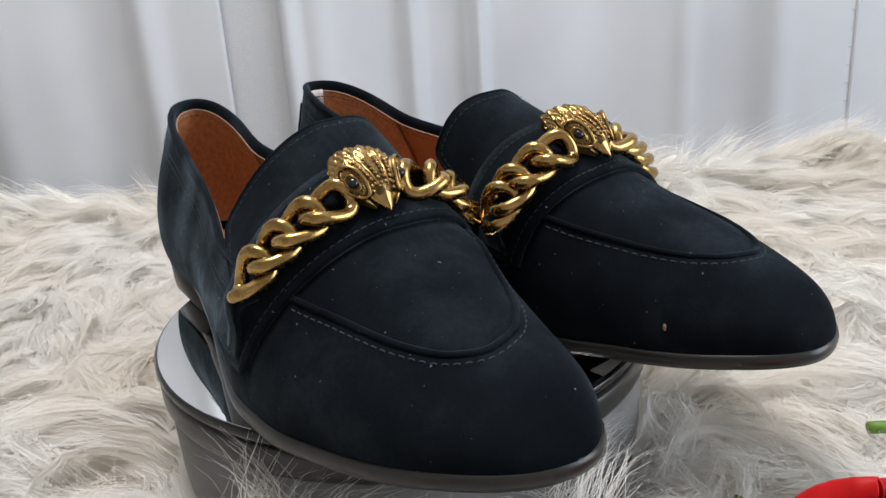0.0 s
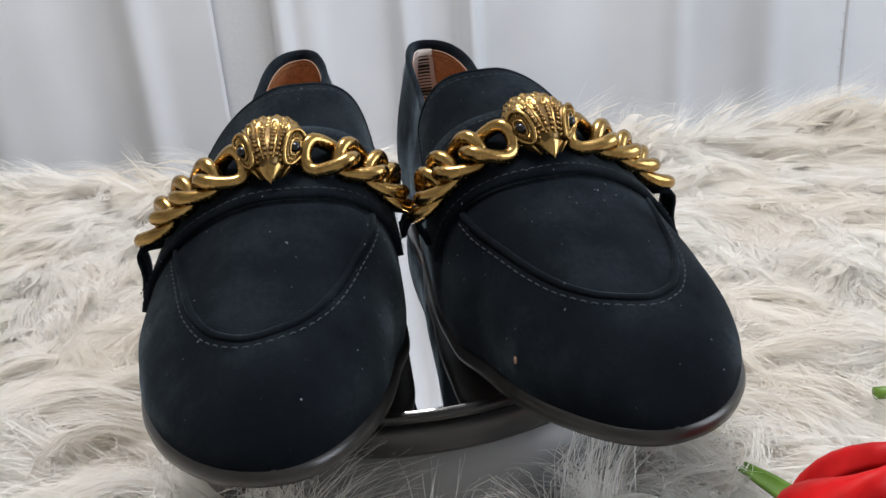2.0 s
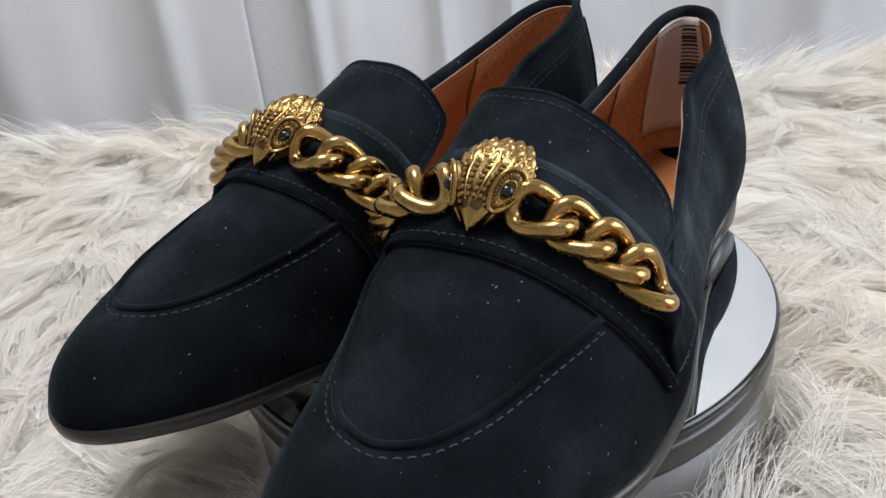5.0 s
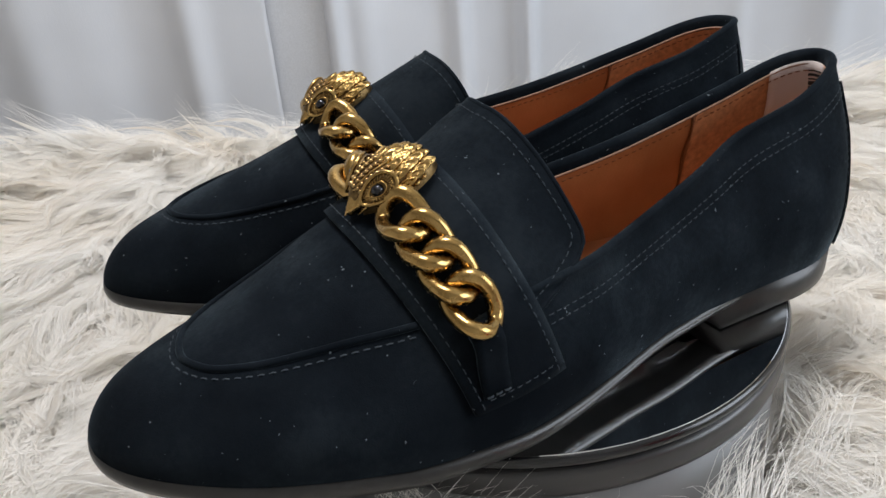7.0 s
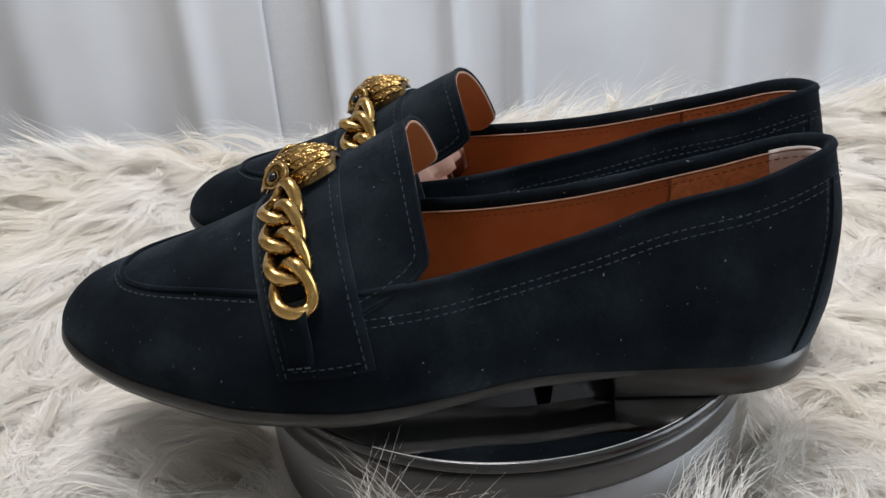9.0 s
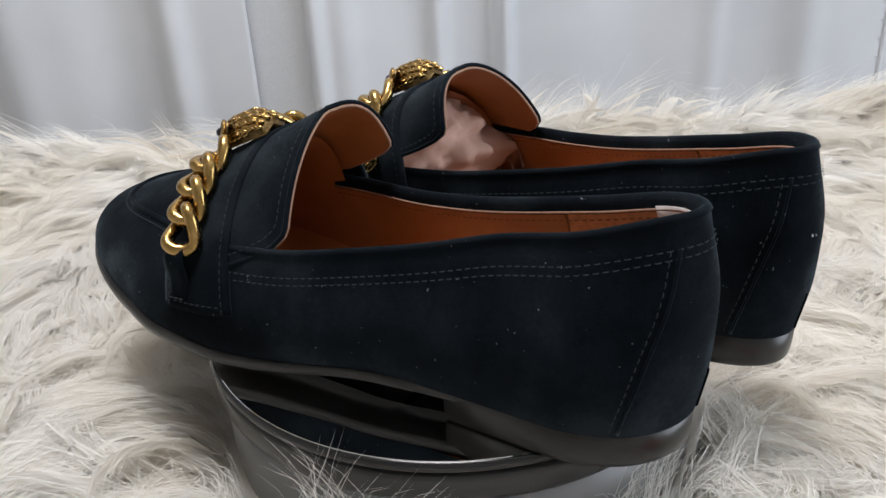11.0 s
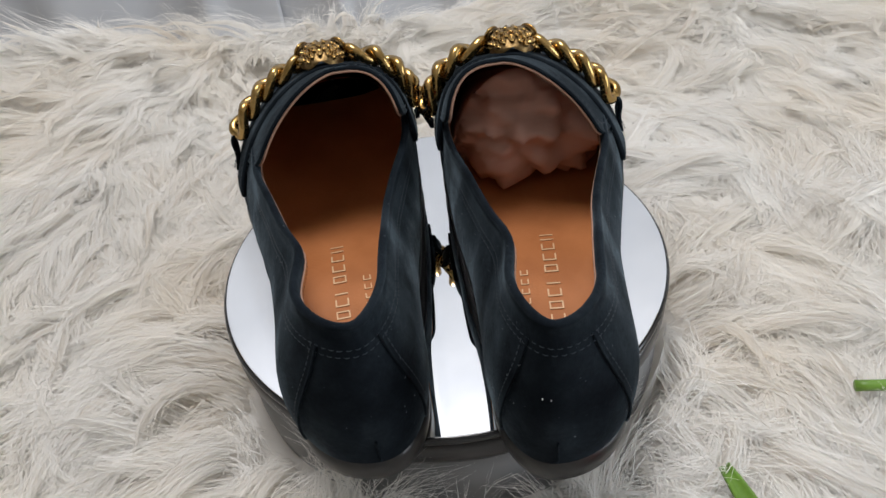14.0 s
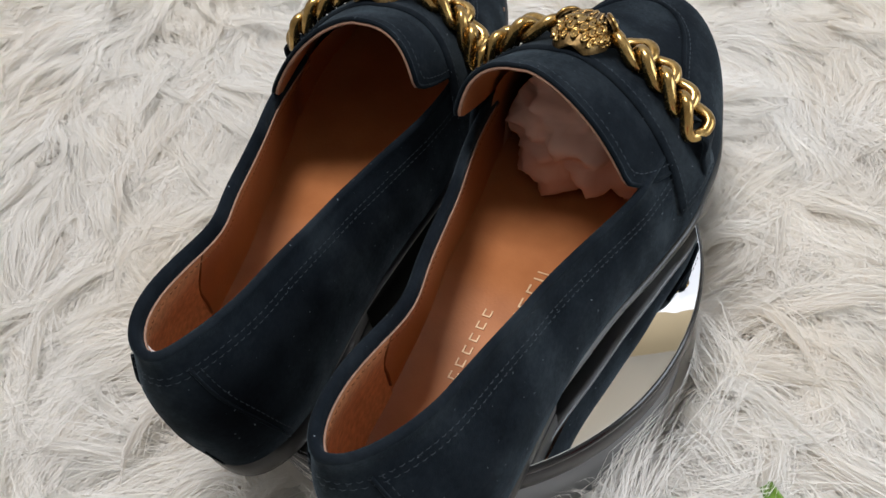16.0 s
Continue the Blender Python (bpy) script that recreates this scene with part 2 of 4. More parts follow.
def stitches(path, out, length=0.0017, gap=0.0011, wide=0.00034, high=0.00034):
    """Short thread stitches along a path; out: normals of the surface beneath."""
    path, out = np.asarray(path, float), np.asarray(out, float)
    s = np.r_[0, np.cumsum(np.linalg.norm(np.diff(path, axis=0), axis=1))]
    shapes = []
    at = gap
    while at + length < s[-1]:
        mid = []
        for q in (at, at + length / 2, at + length):
            mid.append((np.array([np.interp(q, s, path[:, k]) for k in range(3)]), np.array([np.interp(q, s, out[:, k]) for k in range(3)])))
        t = mid[2][0] - mid[0][0]
        t /= max(np.linalg.norm(t), 1e-9)
        verts = []
        for (c, o), lift in zip(mid, (0.0, high, 0.0)):
            o = o / max(np.linalg.norm(o), 1e-9)
            w = np.cross(t, o)
            verts += [c + o * lift - w * wide / 2, c + o * (lift + 0.00012), c + o * lift + w * wide / 2]
        shapes.append((verts, [(0, 1, 4, 3), (1, 2, 5, 4), (3, 4, 7, 6), (4, 5, 8, 7)]))
        at += length + gap
    return join(*shapes)


# ---- room ----
def room():
    z0, z1, lo, hi = -0.80, 1.60, -2.2, 2.2
    wall = lambda n, s: tagged(part(n, s, WALL, smooth=False), "plain white painted room wall", "wall", kind="structure")
    tagged(part("floor", box(lo, hi, lo, hi, z0 - 0.1, z0), FLOOR, smooth=False), "plain beige room floor", "floor", kind="structure")
    tagged(part("ceiling", box(lo, hi, lo, hi, z1, z1 + 0.1), WALL, smooth=False), "plain white ceiling", "ceiling", kind="structure")
    tagged(part("wall_north", box(lo, hi, 0.86, 0.96, z0, z1), BEIGE, smooth=False), "plain beige painted wall behind the curtain", "wall", kind="structure")
    wall("wall_south", box(lo, hi, lo - 0.1, lo, z0, z1))
    wall("wall_east", box(hi, hi + 0.1, lo, hi, z0, z1))
    wall("wall_west", box(lo - 0.1, lo, lo, hi, z0, z1))


def fold_line(x):
    """How far back the hanging cloth lies along its width."""
    y = 0.60 + 0.004 * np.sin(x * 23 + 0.6) + 0.0014 * np.sin(x * 47 + 1.9) + 0.008 * np.sin(x * 9.0)
    for at, wide, deep in ((0.036, 0.009, -0.014), (0.107, 0.008, -0.020), (-0.090, 0.008, -0.010), (0.24, 0.05, 0.008), (0.43, 0.020, -0.010), (0.335, 0.012, -0.004),
                           (-0.235, 0.016, -0.012), (-0.30, 0.04, 0.010), (-0.40, 0.03, -0.012), (-0.060, 0.014, -0.006)):
        y = y + deep * np.exp(-((x - at) / wide) ** 2)
    return y


def curtain_panel(x0, x1, back, cloth, label):
    """One hanging panel with soft uneven vertical folds and a narrow side hem."""
    x = np.linspace(x0, x1, int((x1 - x0) * 320))
    y = fold_line(x) + back
    z = np.linspace(-0.78, 1.02, 36)
    p = np.array([[(a + 0.003 * math.sin(2.2 * c + 5 * a), b + 0.004 * math.sin(3 * c + 9 * a), c) for c in z] for a, b in zip(x, y)])
    ob = tagged(part("curtain", slab(p[:, ::-1], 0.0012), cloth), label, "curtain", "curtain panels")
    for end in (0, -1):
        part("side_hem", tube(p[end], 0.0012, 6), cloth, ob)
    return ob


def curtain():
    curtain_panel(-1.30, -0.157, 0.0, CURTAIN, "white cloth curtain panel with soft vertical folds")
    right = curtain_panel(-0.098, 1.50, 0.004, CURTAIN, "wide white cloth curtain panel with a stitched seam")
    curtain_panel(-0.26, 0.02, 0.011, GREY_CLOTH, "greyer cloth curtain showing between two white panels")
    zs = np.linspace(-0.3, 0.5, 60)
    at = float(fold_line(np.array([0.524]))[0]) + 0.004
    seam = np.stack([0.524 + 0.003 * np.sin(2.2 * zs + 2.6), at - 0.0020 + 0.004 * np.sin(3 * zs + 4.7), zs], 1)
    part("seam", tube(seam, 0.0022, 6), CURTAIN, right)
    part("seam_stitching", stitches(seam + [-0.006, 0.0004, 0], np.tile([0, -1, 0], (60, 1)), 0.004, 0.016, 0.0030, 0.0010), GREY_CLOTH, right)


# ---- turntable ----
def turntable():
    base = tagged(empty("turntable"), "round grey plastic display turntable with a mirrored top", "turntable")
    base.location = (0, 0, -0.056)
    body = lathe([(0.0, 0.0), (0.094, 0.0), (0.0955, 0.002), (0.0965, 0.012), (0.0970, 0.0400), (0.0, 0.0400)], 128)
    part("drum", body, PLASTIC, base, "smoky grey glossy plastic drum")
    part("lip", lathe([(0.0960, 0.0390), (0.0985, 0.0400), (0.0992, 0.0420), (0.0992, 0.0480), (0.0985, 0.0495), (0.096, 0.0502), (0.0, 0.0502)], 128), LIP, base, "dark rounded plastic lip")
    plate = part("mirror_plate", lathe([(0.0, 0.0512), (0.0975, 0.0512), (0.0992, 0.0518), (0.0998, 0.0532), (0.0998, 0.0546), (0.0990, 0.0556), (0.0984, 0.05585), (0.0, 0.05585)], 128), RIM_BLACK, base, "thin black plate rim")
    part("mirror", lathe([(0.0, 0.0560), (0.0982, 0.0560), (0.0984, 0.0559)], 128), MIRROR, plate, "round flat mirror", smooth=False)
    return plate


# ---- shoes ----
LENGTH = 0.263
W_OUT = curve((-0.01, 0.0312), (0.03, 0.0318), (0.07, 0.0332), (0.10, 0.0378), (0.13, 0.0450), (0.16, 0.0503), (0.185, 0.0500), (0.205, 0.0475), (0.27, 0.0450))
W_IN = curve((-0.01, 0.0216), (0.03, 0.0222), (0.07, 0.0248), (0.10, 0.0298), (0.13, 0.0340), (0.16, 0.0378), (0.185, 0.0385), (0.205, 0.0352), (0.27, 0.0340))
FEATHER = curve((-0.01, 0.0120), (0.06, 0.0122), (0.09, 0.0125), (0.115, 0.0100), (0.14, 0.0085), (0.16, 0.0096), (0.20, 0.0128), (0.225, 0.0160), (0.25, 0.0199), (0.27, 0.0218))
CREST = curve((0.08, 0.098), (0.11, 0.0935), (0.131, 0.0860), (0.15, 0.0765), (0.17, 0.0668), (0.185, 0.0600), (0.20, 0.0540), (0.215, 0.0488), (0.24, 0.0405), (0.254, 0.0352), (0.262, 0.0310), (0.266, 0.0275))
TOPLINE = curve((-0.01, 0.0770), (0.0, 0.0765), (0.03, 0.0680), (0.06, 0.0600), (0.09, 0.0535), (0.12, 0.0485), (0.16, 0.0450))


def power(x, s):
    """Roundness of the section: the inner side of the instep stands steeper than the outer."""
    return np.where(np.asarray(s) < 0, 2.1 + 0.7 * (1 - smooth(0.18, 0.23, x)), 1.95 - 0.30 * (1 - smooth(0.18, 0.225, x)))


HEEL_C, HEEL_R, TOE_R, TOE_IN = 0.031, 0.034, 0.089, -0.0028


def half_width(x, s):
    """Half width of the upper: s > 0 outer side, s < 0 inner side."""
    x = np.asarray(x, float)
    w = np.where(np.asarray(s) >= 0, W_OUT(x), W_IN(x))
    q = np.clip((x - (LENGTH - TOE_R)) / TOE_R, 0, 1)
    return w * (1 - q ** 2.35) ** 0.5


def toe_shift(x):
    return TOE_IN * smooth(0.17, 0.262, x)


def dome(x, phi):
    """The closed front of the upper; phi: 0 outer edge, pi inner edge."""
    x, phi = np.broadcast_arrays(np.asarray(x, float), np.asarray(phi, float))
    c, s = np.cos(phi), np.sin(phi)
    b, h = FEATHER(x), (CREST(x) - FEATHER(x)) * (1 - np.clip((x - 0.236) / (LENGTH - 0.236), 0, 1) ** 5) ** 0.5
    k = 2 / power(x, c)
    y = np.sign(c) * half_width(x, c) * np.abs(c) ** k
    rise = np.clip(s, 0, 1) ** k
    z = b + h * rise
    y = y * (1 - 0.055 * np.exp(-(h * rise) / 0.006))
    return np.stack([x, y + toe_shift(x) - 0.006 * rise ** 3 * (1 - smooth(0.13, 0.168, x)), z], -1)


DENT = {1: 0.0, -1: 0.0}
HEEL_BULGE = curve((0.0, 0.0050), (0.3, 0.0080), (0.6, 0.0086), (1.0, 0.0041))


def wall_point(x, th, s, v):
    """The open back of the upper. th: turn round the heel, pi/2 along the sides; v: 0 sole, 1 topline."""
    b, t = FEATHER(x), TOPLINE(x)
    z = b + (t - b) * v
    lean = np.interp(x, [0.0, 0.03, 0.06, 0.10, 0.14], [0.43, 0.39, 0.29, 0.20, 0.12])
    w = float(half_width(max(x, 0.0), s))
    y_back = w * math.sin(th) * (1 + 0.05 * math.sin(math.pi * min(v * 1.3, 1)) - lean * v ** 1.9) * (1 - 0.05 * math.exp(-(z - b) / 0.006))
    h = CREST(x) - b
    q = float(power(x, s))
    y_front = w * (1 - min((z - b) / h, 0.999) ** q) ** (1 / q) * (1 - 0.055 * math.exp(-(z - b) / 0.006))
    k = float(smooth(0.095, 0.145, x))
    back = float(1 - smooth(0.0, 0.05, x))
    y_back -= DENT[s] * math.exp(-((x - 0.050) / 0.017) ** 2) * v ** 2.5
    dx = -float(HEEL_BULGE(v)) * back
    return (x + dx, s * (y_back * (1 - k) + y_front * k), z)


def wall_stations():
    st = [(x, math.pi / 2, 1) for x in np.linspace(0.156, HEEL_C, 26)[:-1]]
    st += [(HEEL_C - HEEL_R * math.cos(t), t, 1) for t in np.linspace(math.pi / 2, 0, 15)]
    return st + [(x, t, -1) for x, t, _ in reversed(st[:-1])]


def flip(shape, side):
    v, f = shape
    v = np.asarray(v, float) * (1, side, 1)
    return v, ([tuple(reversed(q)) for q in f] if side < 0 else list(f))


def surface_path(xs, phis, lift):
    """Points over the front of the upper, and the normals there."""
    xs, phis = np.asarray(xs, float), np.asarray(phis, float)
    p = dome(xs, phis)
    a = dome(xs + 1e-4, phis) - dome(xs - 1e-4, phis)
    b = dome(xs, np.clip(phis + 1e-3, 0.001, 3.1406)) - dome(xs, np.clip(phis - 1e-3, 0.001, 3.1406))
    n = np.cross(b, a)
    n /= np.maximum(np.linalg.norm(n, axis=-1, keepdims=True), 1e-12)
    n = np.where((n[..., 2:] * np.sin(phis)[..., None] + n[..., 1:2] * np.cos(phis)[..., None]) < 0, -n, n)
    return p + n * np.asarray(lift)[..., None] if np.ndim(lift) else p + n * lift, n


STRAP_FRONT = lambda phi: 0.168 + 0.0145 * np.sin(phi) ** 1.5
STRAP_REAR = lambda phi: 0.138 + 0.0145 * np.sin(phi) ** 1.5
STRAP_PHI = 0.30


def upper_parts(shoe, side):
    P = lambda name, shape, mat, label="", smooth_=True, parent=shoe: part(name, flip(shape, side), mat, parent, label, smooth_)
    # quarters: outside, collar roll, lining
    st = wall_stations()
    vs = np.linspace(0, 1, 15)
    outer = np.array([[wall_point(x, t, s, v) for v in vs] for x, t, s in st])
    n = normals_of(outer)
    n[:, -1] = n[:, -2]
    top, tn = outer[:, -1], n[:, -1].copy()
    tn[:, 2] = 0
    tn /= np.maximum(np.linalg.norm(tn, axis=1, keepdims=True), 1e-9)
    sign = 1 if tn[2] @ np.array([0, 1, 0]) > 0 else -1
    n, tn = n * sign, tn * sign
    roll = [top + tn * a + np.array([0, 0, b]) for a, b in ((0.0004, 0.0008), (-0.0002, 0.0019), (-0.0013, 0.0023), (-0.0024, 0.0016), (-0.0029, 0.0), (-0.0029, -0.0035))]
    quarter = np.concatenate([outer, np.stack(roll, 1)], 1)
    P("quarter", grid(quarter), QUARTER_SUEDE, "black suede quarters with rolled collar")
    inner = outer - n * 0.0027
    inner = inner[:, :-1] * 1.0
    last = top - tn * 0.0027 - np.array([0, 0, 0.0012])
    lining = np.concatenate([inner[:, 1:], last[:, None]], 1)
    P("quarter_lining", grid(lining[:, ::-1]), TAN, "tan leather lining")
    back = [i for i, (x, t, s) in enumerate(st) if x < 0.043]
    grip = lining[back] - n[back][:, 1:lining.shape[1] + 1] * 0.0006
    grip[:, -1, 2] -= 0.0012
    P("heel_grip", grid(grip[:, ::-1]), GRIP, "paler tan suede heel grip")
    P("lining_edge", tube(last + np.array([0, 0, -0.0016]) - tn * 0.0003, 0.00045, 6), RAW_EDGE, "pale raw lining edge")
    s2 = last - np.array([0, 0, 0.0042]) - tn * 0.0003
    P("lining_stitching", stitches(resample(s2, 260), -tn[np.linspace(0, len(tn) - 1, 260).astype(int)], 0.0017, 0.0011, 0.0005, 0.0003), TAN_THREAD)
    for s in (1, -1):
        seam = np.array([np.array(wall_point(0.042, math.pi / 2, s, v)) - [0, s * 0.0031, 0] for v in np.linspace(0.15, 0.94, 14)])
        P("lining_seam", tube(seam + np.array([[0.0006 * math.sin(i), 0, 0] for i in range(14)]), 0.0005, 6), TAN_THREAD)
    # collar seam and stitching
    for drop in (0.0066, 0.0090):
        row = np.array([[wall_point(x, t, s, 1 - drop / (TOPLINE(x) - FEATHER(x))) for x, t, s in st]])[0] + n[:, -2] * 0.0003
        P("collar_stitching", stitches(resample(row, 300), n[np.linspace(0, len(n) - 1, 300).astype(int), -2]), THREAD)
    # heel counter seams
    for s in (1, -1):
        pts, nn = [], []
        for v in np.linspace(0.03, 0.90, 24):
            th = 0.95 - 0.45 * v ** 1.5
            x = HEEL_C - HEEL_R * math.cos(th)
            p = np.array(wall_point(x, th, s, v))
            o = np.array([-math.cos(th), s * math.sin(th), 0.1])
            pts.append(p + o * 0.0004)
            nn.append(o)
        P("counter_seam", tube(np.array(pts), 0.00055, 6), SUEDE)
        P("counter_stitching", stitches(np.array(pts) + [0.0022, s * 0.0012, 0], nn), THREAD)
    bp = np.array([np.array(wall_point(HEEL_C - HEEL_R, 0.0, 1, v)) + [-0.0003, 0, 0] for v in np.linspace(0.02, 0.24, 8)])
    P("back_notch", tube(bp, 0.00035, 6), SUEDE)
    # vamp, its lining
    xs = np.r_[np.linspace(0.146, 0.2295, 32), LENGTH - 0.031 * (1 - np.linspace(0, 1, 26)) ** 2 - 0.00002]
    ph = np.linspace(0, math.pi, 61)
    g = dome(xs[:, None], ph[None, :])
    P("vamp", grid(g[:, ::-1]), SUEDE, "black suede vamp with moccasin apron seam")
    xi = np.linspace(0.150, 0.232, 22)
    gi = dome(xi[:, None], ph[None, :])
    gi[..., 1] *= 0.92
    gi[..., 2] = FEATHER(xi)[:, None] + (gi[..., 2] - FEATHER(xi)[:, None]) * 0.93
    P("vamp_lining", grid(gi), TAN)
    # apron seam
    a = np.linspace(-1, 1, 121)
    ax = curve((-1, 0.177), (-0.72, 0.194), (-0.48, 0.2090), (-0.28, 0.2225), (-0.10, 0.2315), (0.08, 0.2345), (0.25, 0.2300), (0.43, 0.2185), (0.62, 0.2055), (0.80, 0.1930), (1, 0.177))(a)
    ap = curve((-1, 2.37), (-0.72, 2.27), (-0.48, 2.165), (-0.28, 2.005), (-0.10, 1.74), (0.08, 1.42), (0.25, 1.17), (0.43, 1.015), (0.62, 0.935), (0.80, 0.88), (1, 0.80))(a)
    path, nn = surface_path(ax, ap, 0.0001)
    P("apron_ridge", tube(path, 0.0011, 8), SUEDE)
    tang = np.gradient(path, axis=0)
    out = np.cross(tang, nn)
    out /= np.linalg.norm(out, axis=1, keepdims=True)
    out *= np.sign(out[60, 0])
    path2 = path + out * 0.0028
    path2[:, 2] -= 0.0002
    P("apron_stitching", stitches(resample(path2, 200), nn[np.linspace(0, 120, 200).astype(int)], 0.0019, 0.0012, 0.00042, 0.00042), THREAD)
    # tongue
    pt = np.sign(np.linspace(-1, 1, 41)) * np.abs(np.linspace(-1, 1, 41)) ** 0.75
    phi_t = math.pi / 2 - pt * 1.02
    rear = 0.1315 - 0.0105 * np.abs(pt) ** 1.3 + 0.026 * np.clip((np.abs(pt) - 0.84) / 0.16, 0, 1) ** 2.6
    q = np.linspace(0, 1, 16)
    tx = 0.166 + (rear[None, :] - 0.166) * q[:, None]
    tg, tnn = surface_path(tx, np.broadcast_to(phi_t, tx.shape), 0.0010)
    P("tongue", grid(tg), SUEDE, "rounded black suede tongue")
    tl, _ = surface_path(tx, np.broadcast_to(phi_t, tx.shape), -0.0014)
    P("tongue_lining", grid(tl[:, ::-1]), TAN)
    low = tg * 0.28 + tl * 0.72
    edge = np.concatenate([low[4:, 0], low[-1][1:-1], low[::-1][:-4, -1]])
    P("tongue_edge", tube(edge, 0.00065, 8), RAW_EDGE, "pale raw tongue edge")
    ex, _ = surface_path(rear + 0.0035, phi_t * 0.96 + math.pi / 2 * 0.04, 0.0013)
    rim = tg * 0.80 + tl * 0.20
    P("tongue_rim", tube(np.concatenate([rim[4:, 0], rim[-1][1:-1], rim[::-1][:-4, -1]]), 0.0009, 8), SUEDE, "rolled suede tongue rim")
    P("tongue_stitching", stitches(resample(ex, 160), tnn[-1][np.linspace(0, 40, 160).astype(int)]), THREAD)
    # strap
    sp = np.linspace(STRAP_PHI, math.pi - STRAP_PHI, 61)
    k = np.linspace(0, 1, 9)[:, None]
    sx = STRAP_REAR(sp)[None, :] * (1 - k) + STRAP_FRONT(sp)[None, :] * k
    sg, _ = surface_path(sx, np.broadcast_to(sp, sx.shape), 0.0022)
    strap = P("strap", slab(sg[:, ::-1], 0.0020), SUEDE, "wide black suede strap")
    for inset in (0.09, 0.91):
        x2 = STRAP_REAR(sp) * (1 - inset) + STRAP_FRONT(sp) * inset
        sp_path, sp_n = surface_path(x2, sp, 0.0024)
        P("strap_stitching", stitches(resample(sp_path, 200), sp_n[np.linspace(0, 60, 200).astype(int)]), THREAD, parent=strap)
    for end in (STRAP_PHI + 0.05, math.pi - STRAP_PHI - 0.05):
        x3 = np.linspace(float(STRAP_REAR(end)) + 0.003, float(STRAP_FRONT(end)) - 0.003, 30)
        e_path, e_n = surface_path(x3, np.full(30, end), 0.0024)
        P("strap_stitching", stitches(e_path, e_n), THREAD, parent=strap)


def sole_parts(shoe, side):
    P = lambda name, shape, mat, label="": part(name, flip(shape, side), mat, shoe, label)
    low = curve((-0.01, 0.0085), (0.06, 0.0085), (0.09, 0.0090), (0.115, 0.0065), (0.14, 0.0043), (0.16, 0.0048), (0.20, 0.0078), (0.225, 0.0110), (0.25, 0.0150), (0.27, 0.0170))
    a = np.linspace(0, 2 * math.pi, 140, endpoint=False)
    x = (LENGTH - 0.003) / 2 + (LENGTH + 0.0030) / 2 * np.cos(a)

    def edge(grow):
        c = np.sin(a)
        heel = np.clip((HEEL_C - x) / HEEL_R, 0, 0.9999)
        w = half_width(np.clip(x, 0, LENGTH - 1e-5), c) * np.sqrt(1 - heel ** 2)
        return np.sign(c) * np.maximum(w * (0.968 - 0.070 * (1 - smooth(0.055, 0.085, x))) + grow * np.minimum(1, np.abs(c) * 6), 0) + toe_shift(x)
    belly = 0.0046 * np.exp(-((x - 0.148) / 0.04) ** 2)
    rings = []
    for g, f in ((-0.014, -1.0), (-0.006, -0.35), (-0.0012, 0.0), (0.0004, 0.12), (0.0008, 0.5), (0.0004, 0.9), (-0.0010, 1.0), (-0.006, 1.0)):
        z = low(x) * (1 - max(f, 0)) + (FEATHER(x) + 0.0005) * max(f, 0) + min(f, 0) * belly
        rings.append(np.stack([x + (g * 0.9) * np.cos(a) - 0.0020 * (1 - smooth(0.0, 0.05, x)), edge(g), z], 1))
    v, f = grid(np.array(rings)[::-1], loop_v=True)
    n = len(a)
    m = 7 * n
    f = list(f) + [(m + i, m + i + 1, m + n - i - 1, m + (n - i) % n) for i in range(0, n // 2)]
    P("sole", (v, f), SOLE, "thin black leather sole")
    # heel block
    hx = 0.0635
    out = []
    for t in np.linspace(0, math.pi, 33):
        out.append((HEEL_C - HEEL_R * 1.0 * math.sin(t), (W_OUT(0.02) if math.cos(t) > 0 else W_IN(0.02)) * 0.955 * math.cos(t)))
    plan = [(hx, out[0][1] * 1.0)] + out + [(hx, out[-1][1])]
    plan = np.array(plan)
    rings = []
    for k, z in ((0.950, 0.0), (0.975, 0.0005), (0.985, 0.0030), (0.995, 0.0124)):
        c = np.array([0.032, 0.0])
        q = (plan - c) * k + c
        q[[0, -1], 0] = hx
        q[:, 0] -= 0.0046 * (1 - smooth(0.0, 0.05, q[:, 0]))
        rings.append(np.c_[q, np.full(len(q), z)])
    v, f = grid(np.array(rings)[::-1], loop_v=True)
    m = len(plan)
    P("heel", (v, list(f) + [tuple(range(m)), tuple(range(3 * m, 4 * m))[::-1]]), SOLE, "low black stacked heel")
    # insole
    xi = np.linspace(0.001, 0.225, 60)
    g = []
    for q in xi:
        heel = max(0.0, (HEEL_C - q) / HEEL_R)
        cap = math.sqrt(max(1 - heel ** 2, 0.0))
        cap *= 0.95 - 0.07 * float(smooth(0.12, 0.2, q))
        o, i = float(half_width(q, 1)) * cap, float(half_width(q, -1)) * cap
        g.append([(q, -i + (o + i) * u + float(toe_shift(q)), FEATHER(q) + 0.0020 + 0.0035 * abs(2 * u - 1) ** 4) for u in np.linspace(0, 1, 13)])
    P("insole", grid(np.array(g)), TAN, "smooth tan leather insole")


